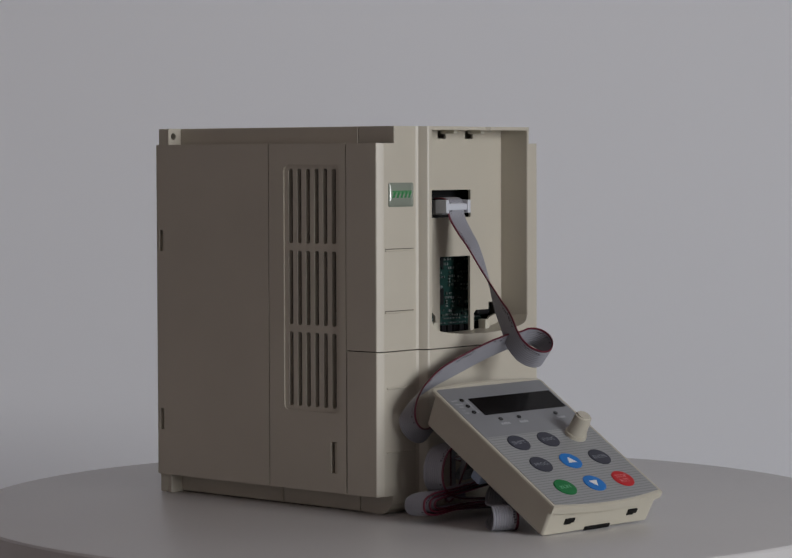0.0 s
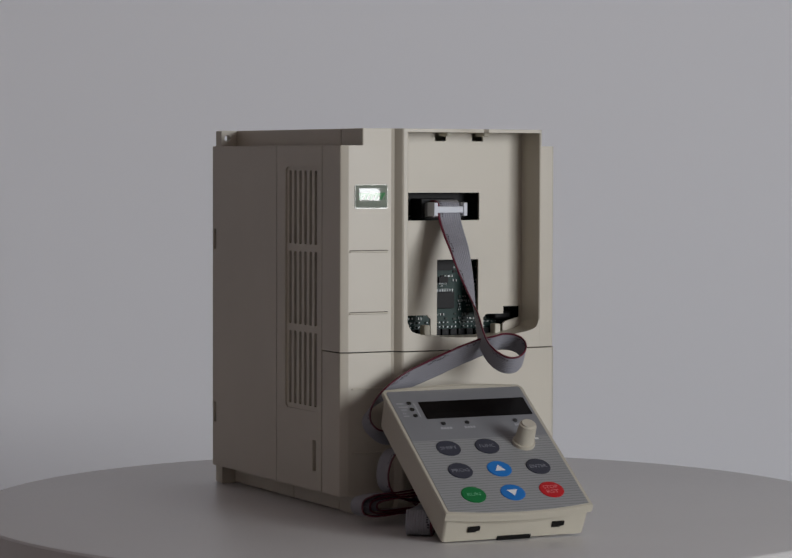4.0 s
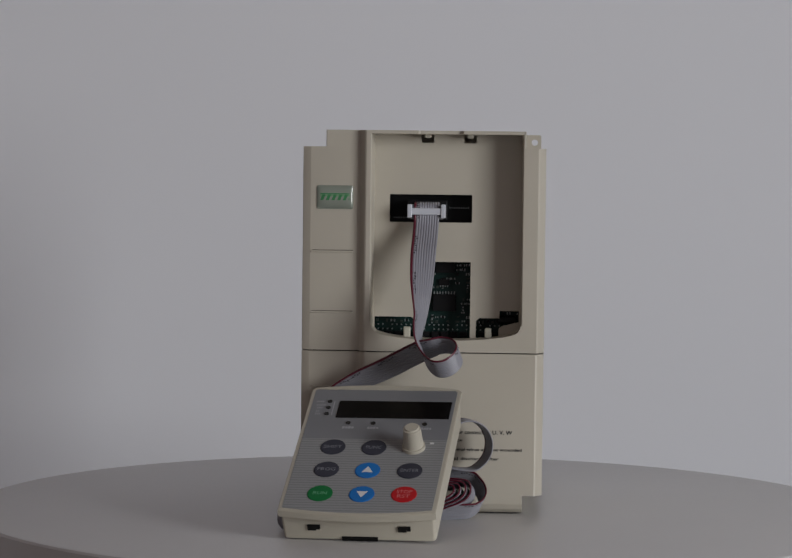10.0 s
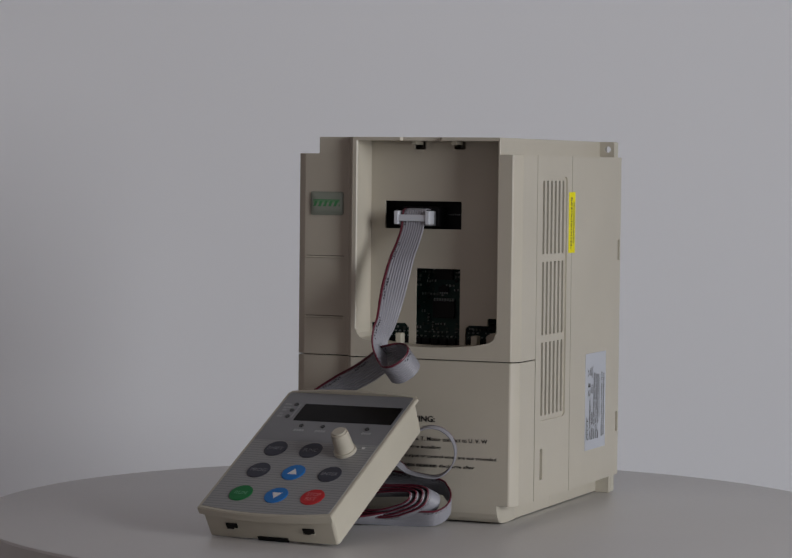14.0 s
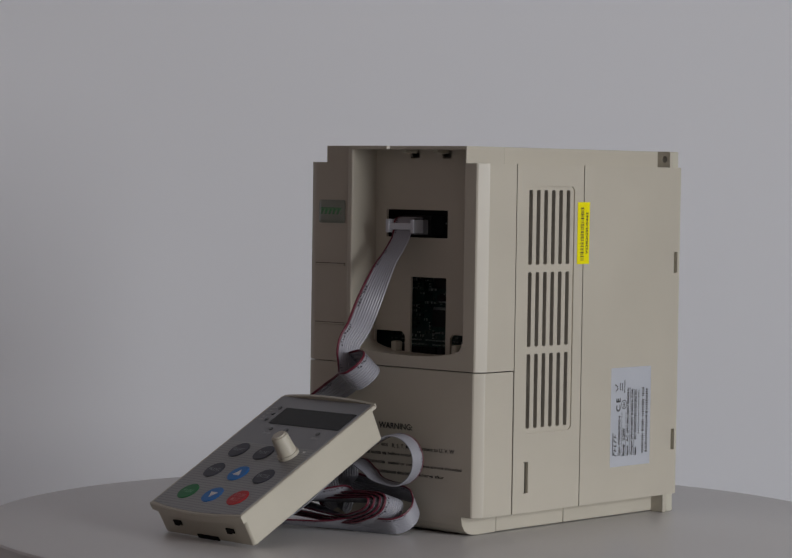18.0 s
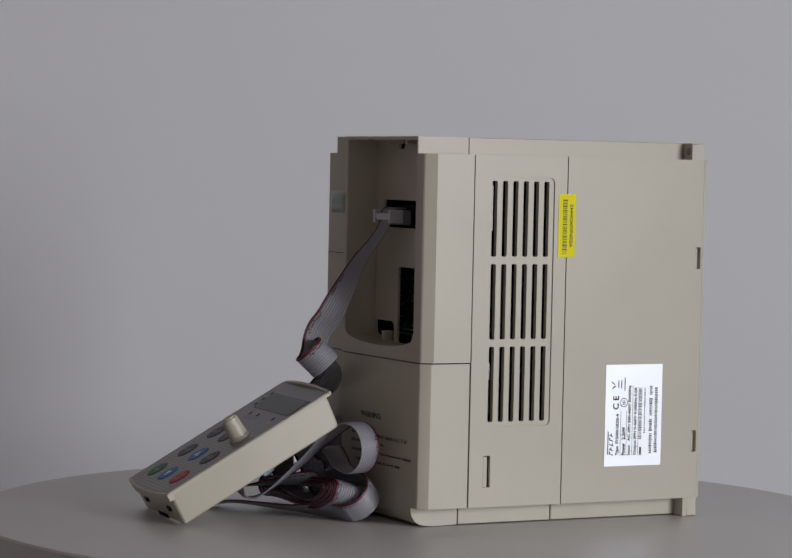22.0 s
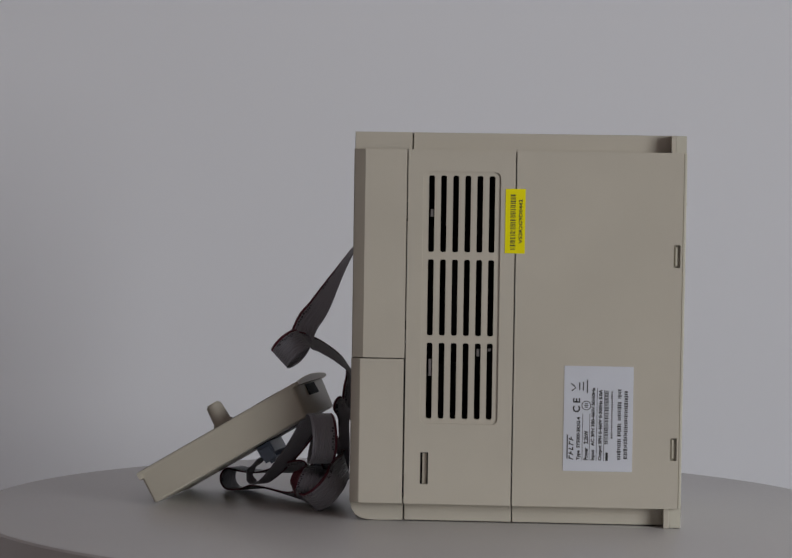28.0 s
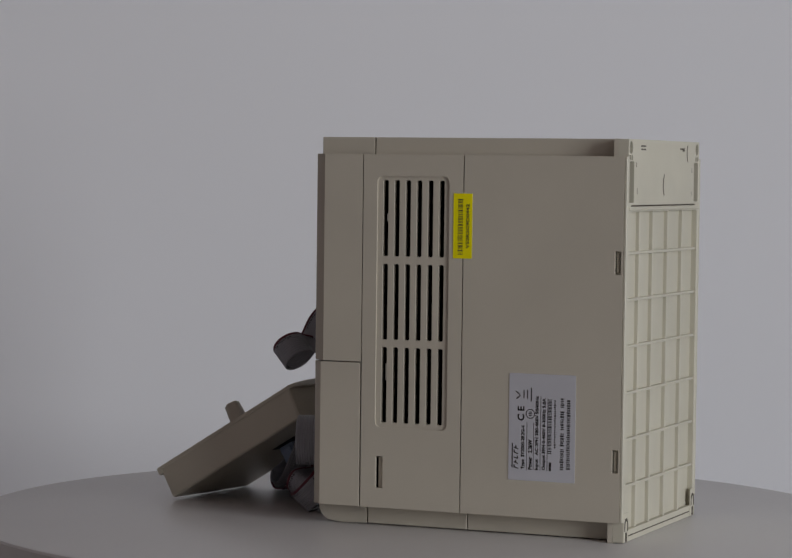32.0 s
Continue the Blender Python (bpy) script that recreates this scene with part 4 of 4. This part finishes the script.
def ring_rows():
    """An upright ring beside the keypad, then a strand down to a curl and up into the keypad's plug."""
    rows = [((-10, -20.5, 36), (-0.1, -0.98, -0.1)), ((-2, -21.5, 36.5), (0.1, -0.98, -0.1)), ((6, -21.8, 32.5), (0.2, -0.97, -0.05)), ((13, -22.0, 28.3), (0.28, -0.96, 0))]
    for ang in (-82, -52, -22, 8, 38, 66, 94, 122):
        p = Vector((24.5, -21.5, 39.6)) + ACROSS * 13.0 * math.cos(radians(ang)) + Vector((0, 0, 13.2 * math.sin(radians(ang))))
        rows.append((tuple(p), (0.31, -0.95, 0)))
    return rows + [((10.5, -27.5, 46), (0.42, -0.88, 0.15)), ((2.5, -33.5, 36.5), (0.58, -0.78, 0.1)), ((-6, -41.5, 25.5), (0.68, -0.71, 0.05)), ((-14, -50, 15.5), (0.85, -0.5, 0.1)),
                   ((-20, -57, 9.6), (0.95, -0.3, 0.1)), ((-23, -62.0, 9.6), (1, -0.15, 0)), ((-25.5, -64, 14), (1, -0.15, 0)), ((-28, -61.5, 18.5), (1, -0.15, 0)), ((-31, -58.5, 21.5), (1, -0.15, 0)), ((-32.5, -56, 25), (1, -0.15, 0))]


RING = ring_rows()
LOWER = UPPER + coil_rows()


def make_cable():
    cable = thing("ribbon_cable", (-10, -25, 0), "grey ten-wire ribbon cable with a maroon edge, looped and coiled", "ribbon cable")
    for rows, per in ((LOWER, 8), (RING, 8)):
        part("ribbon", ribbon_mesh(rows, 1, 10, per), RIBBON, cable)
        part("edge_wire", ribbon_mesh(rows, 0, 1, per), RIBBON_RED, cable, "maroon edge wire")
        part("wire_print", ribbon_print(rows, 1, per), PRINT_GREY, cable, "faint dark print along the ribbon", "stuff")
    bm = new_bm()
    box(bm, -7.6, 10.2, 8.0, 17.5, 157.6, 165.4, 0.4)
    plug = part("plug", bm, PLUG_BODY, cable, "grey plug body in the header")
    bm = new_bm()
    box(bm, -8.4, 11.0, 4.6, 7.6, 160.0, 163.6, 0.5)
    for s in (-1, 1):
        x = 1.3 + s * 9.0
        box(bm, x - 1.2, x + 1.2, 4.0, 12.0, 158.4, 165.6, 0.4)
    part("strain_relief", bm, PLUG, plug, "pale grey strain relief clip")
    bm = new_bm()
    box(bm, -28, 2, 9, 18, -26, -19.3, 0.5)
    for u in (-30.0, 0.5):
        box(bm, u, u + 3, 10, 17, -29.5, -21, 0.6)
    box(bm, -27, 1, 12, 15.5, -31, -28, 0.5)
    part("plug", bm, BLUE_PLUG, cable, "blue-grey plug in the keypad's socket", frame_of=PAD)


make_cable()


# ---------------------------------------------------------------- what moves


def motions():
    for ob, rest in THINGS:
        walk(ob, [(t, pose(0, 0, 0, 0, 0, a) @ rest) for t, a in SPIN_ROWS])


motions()
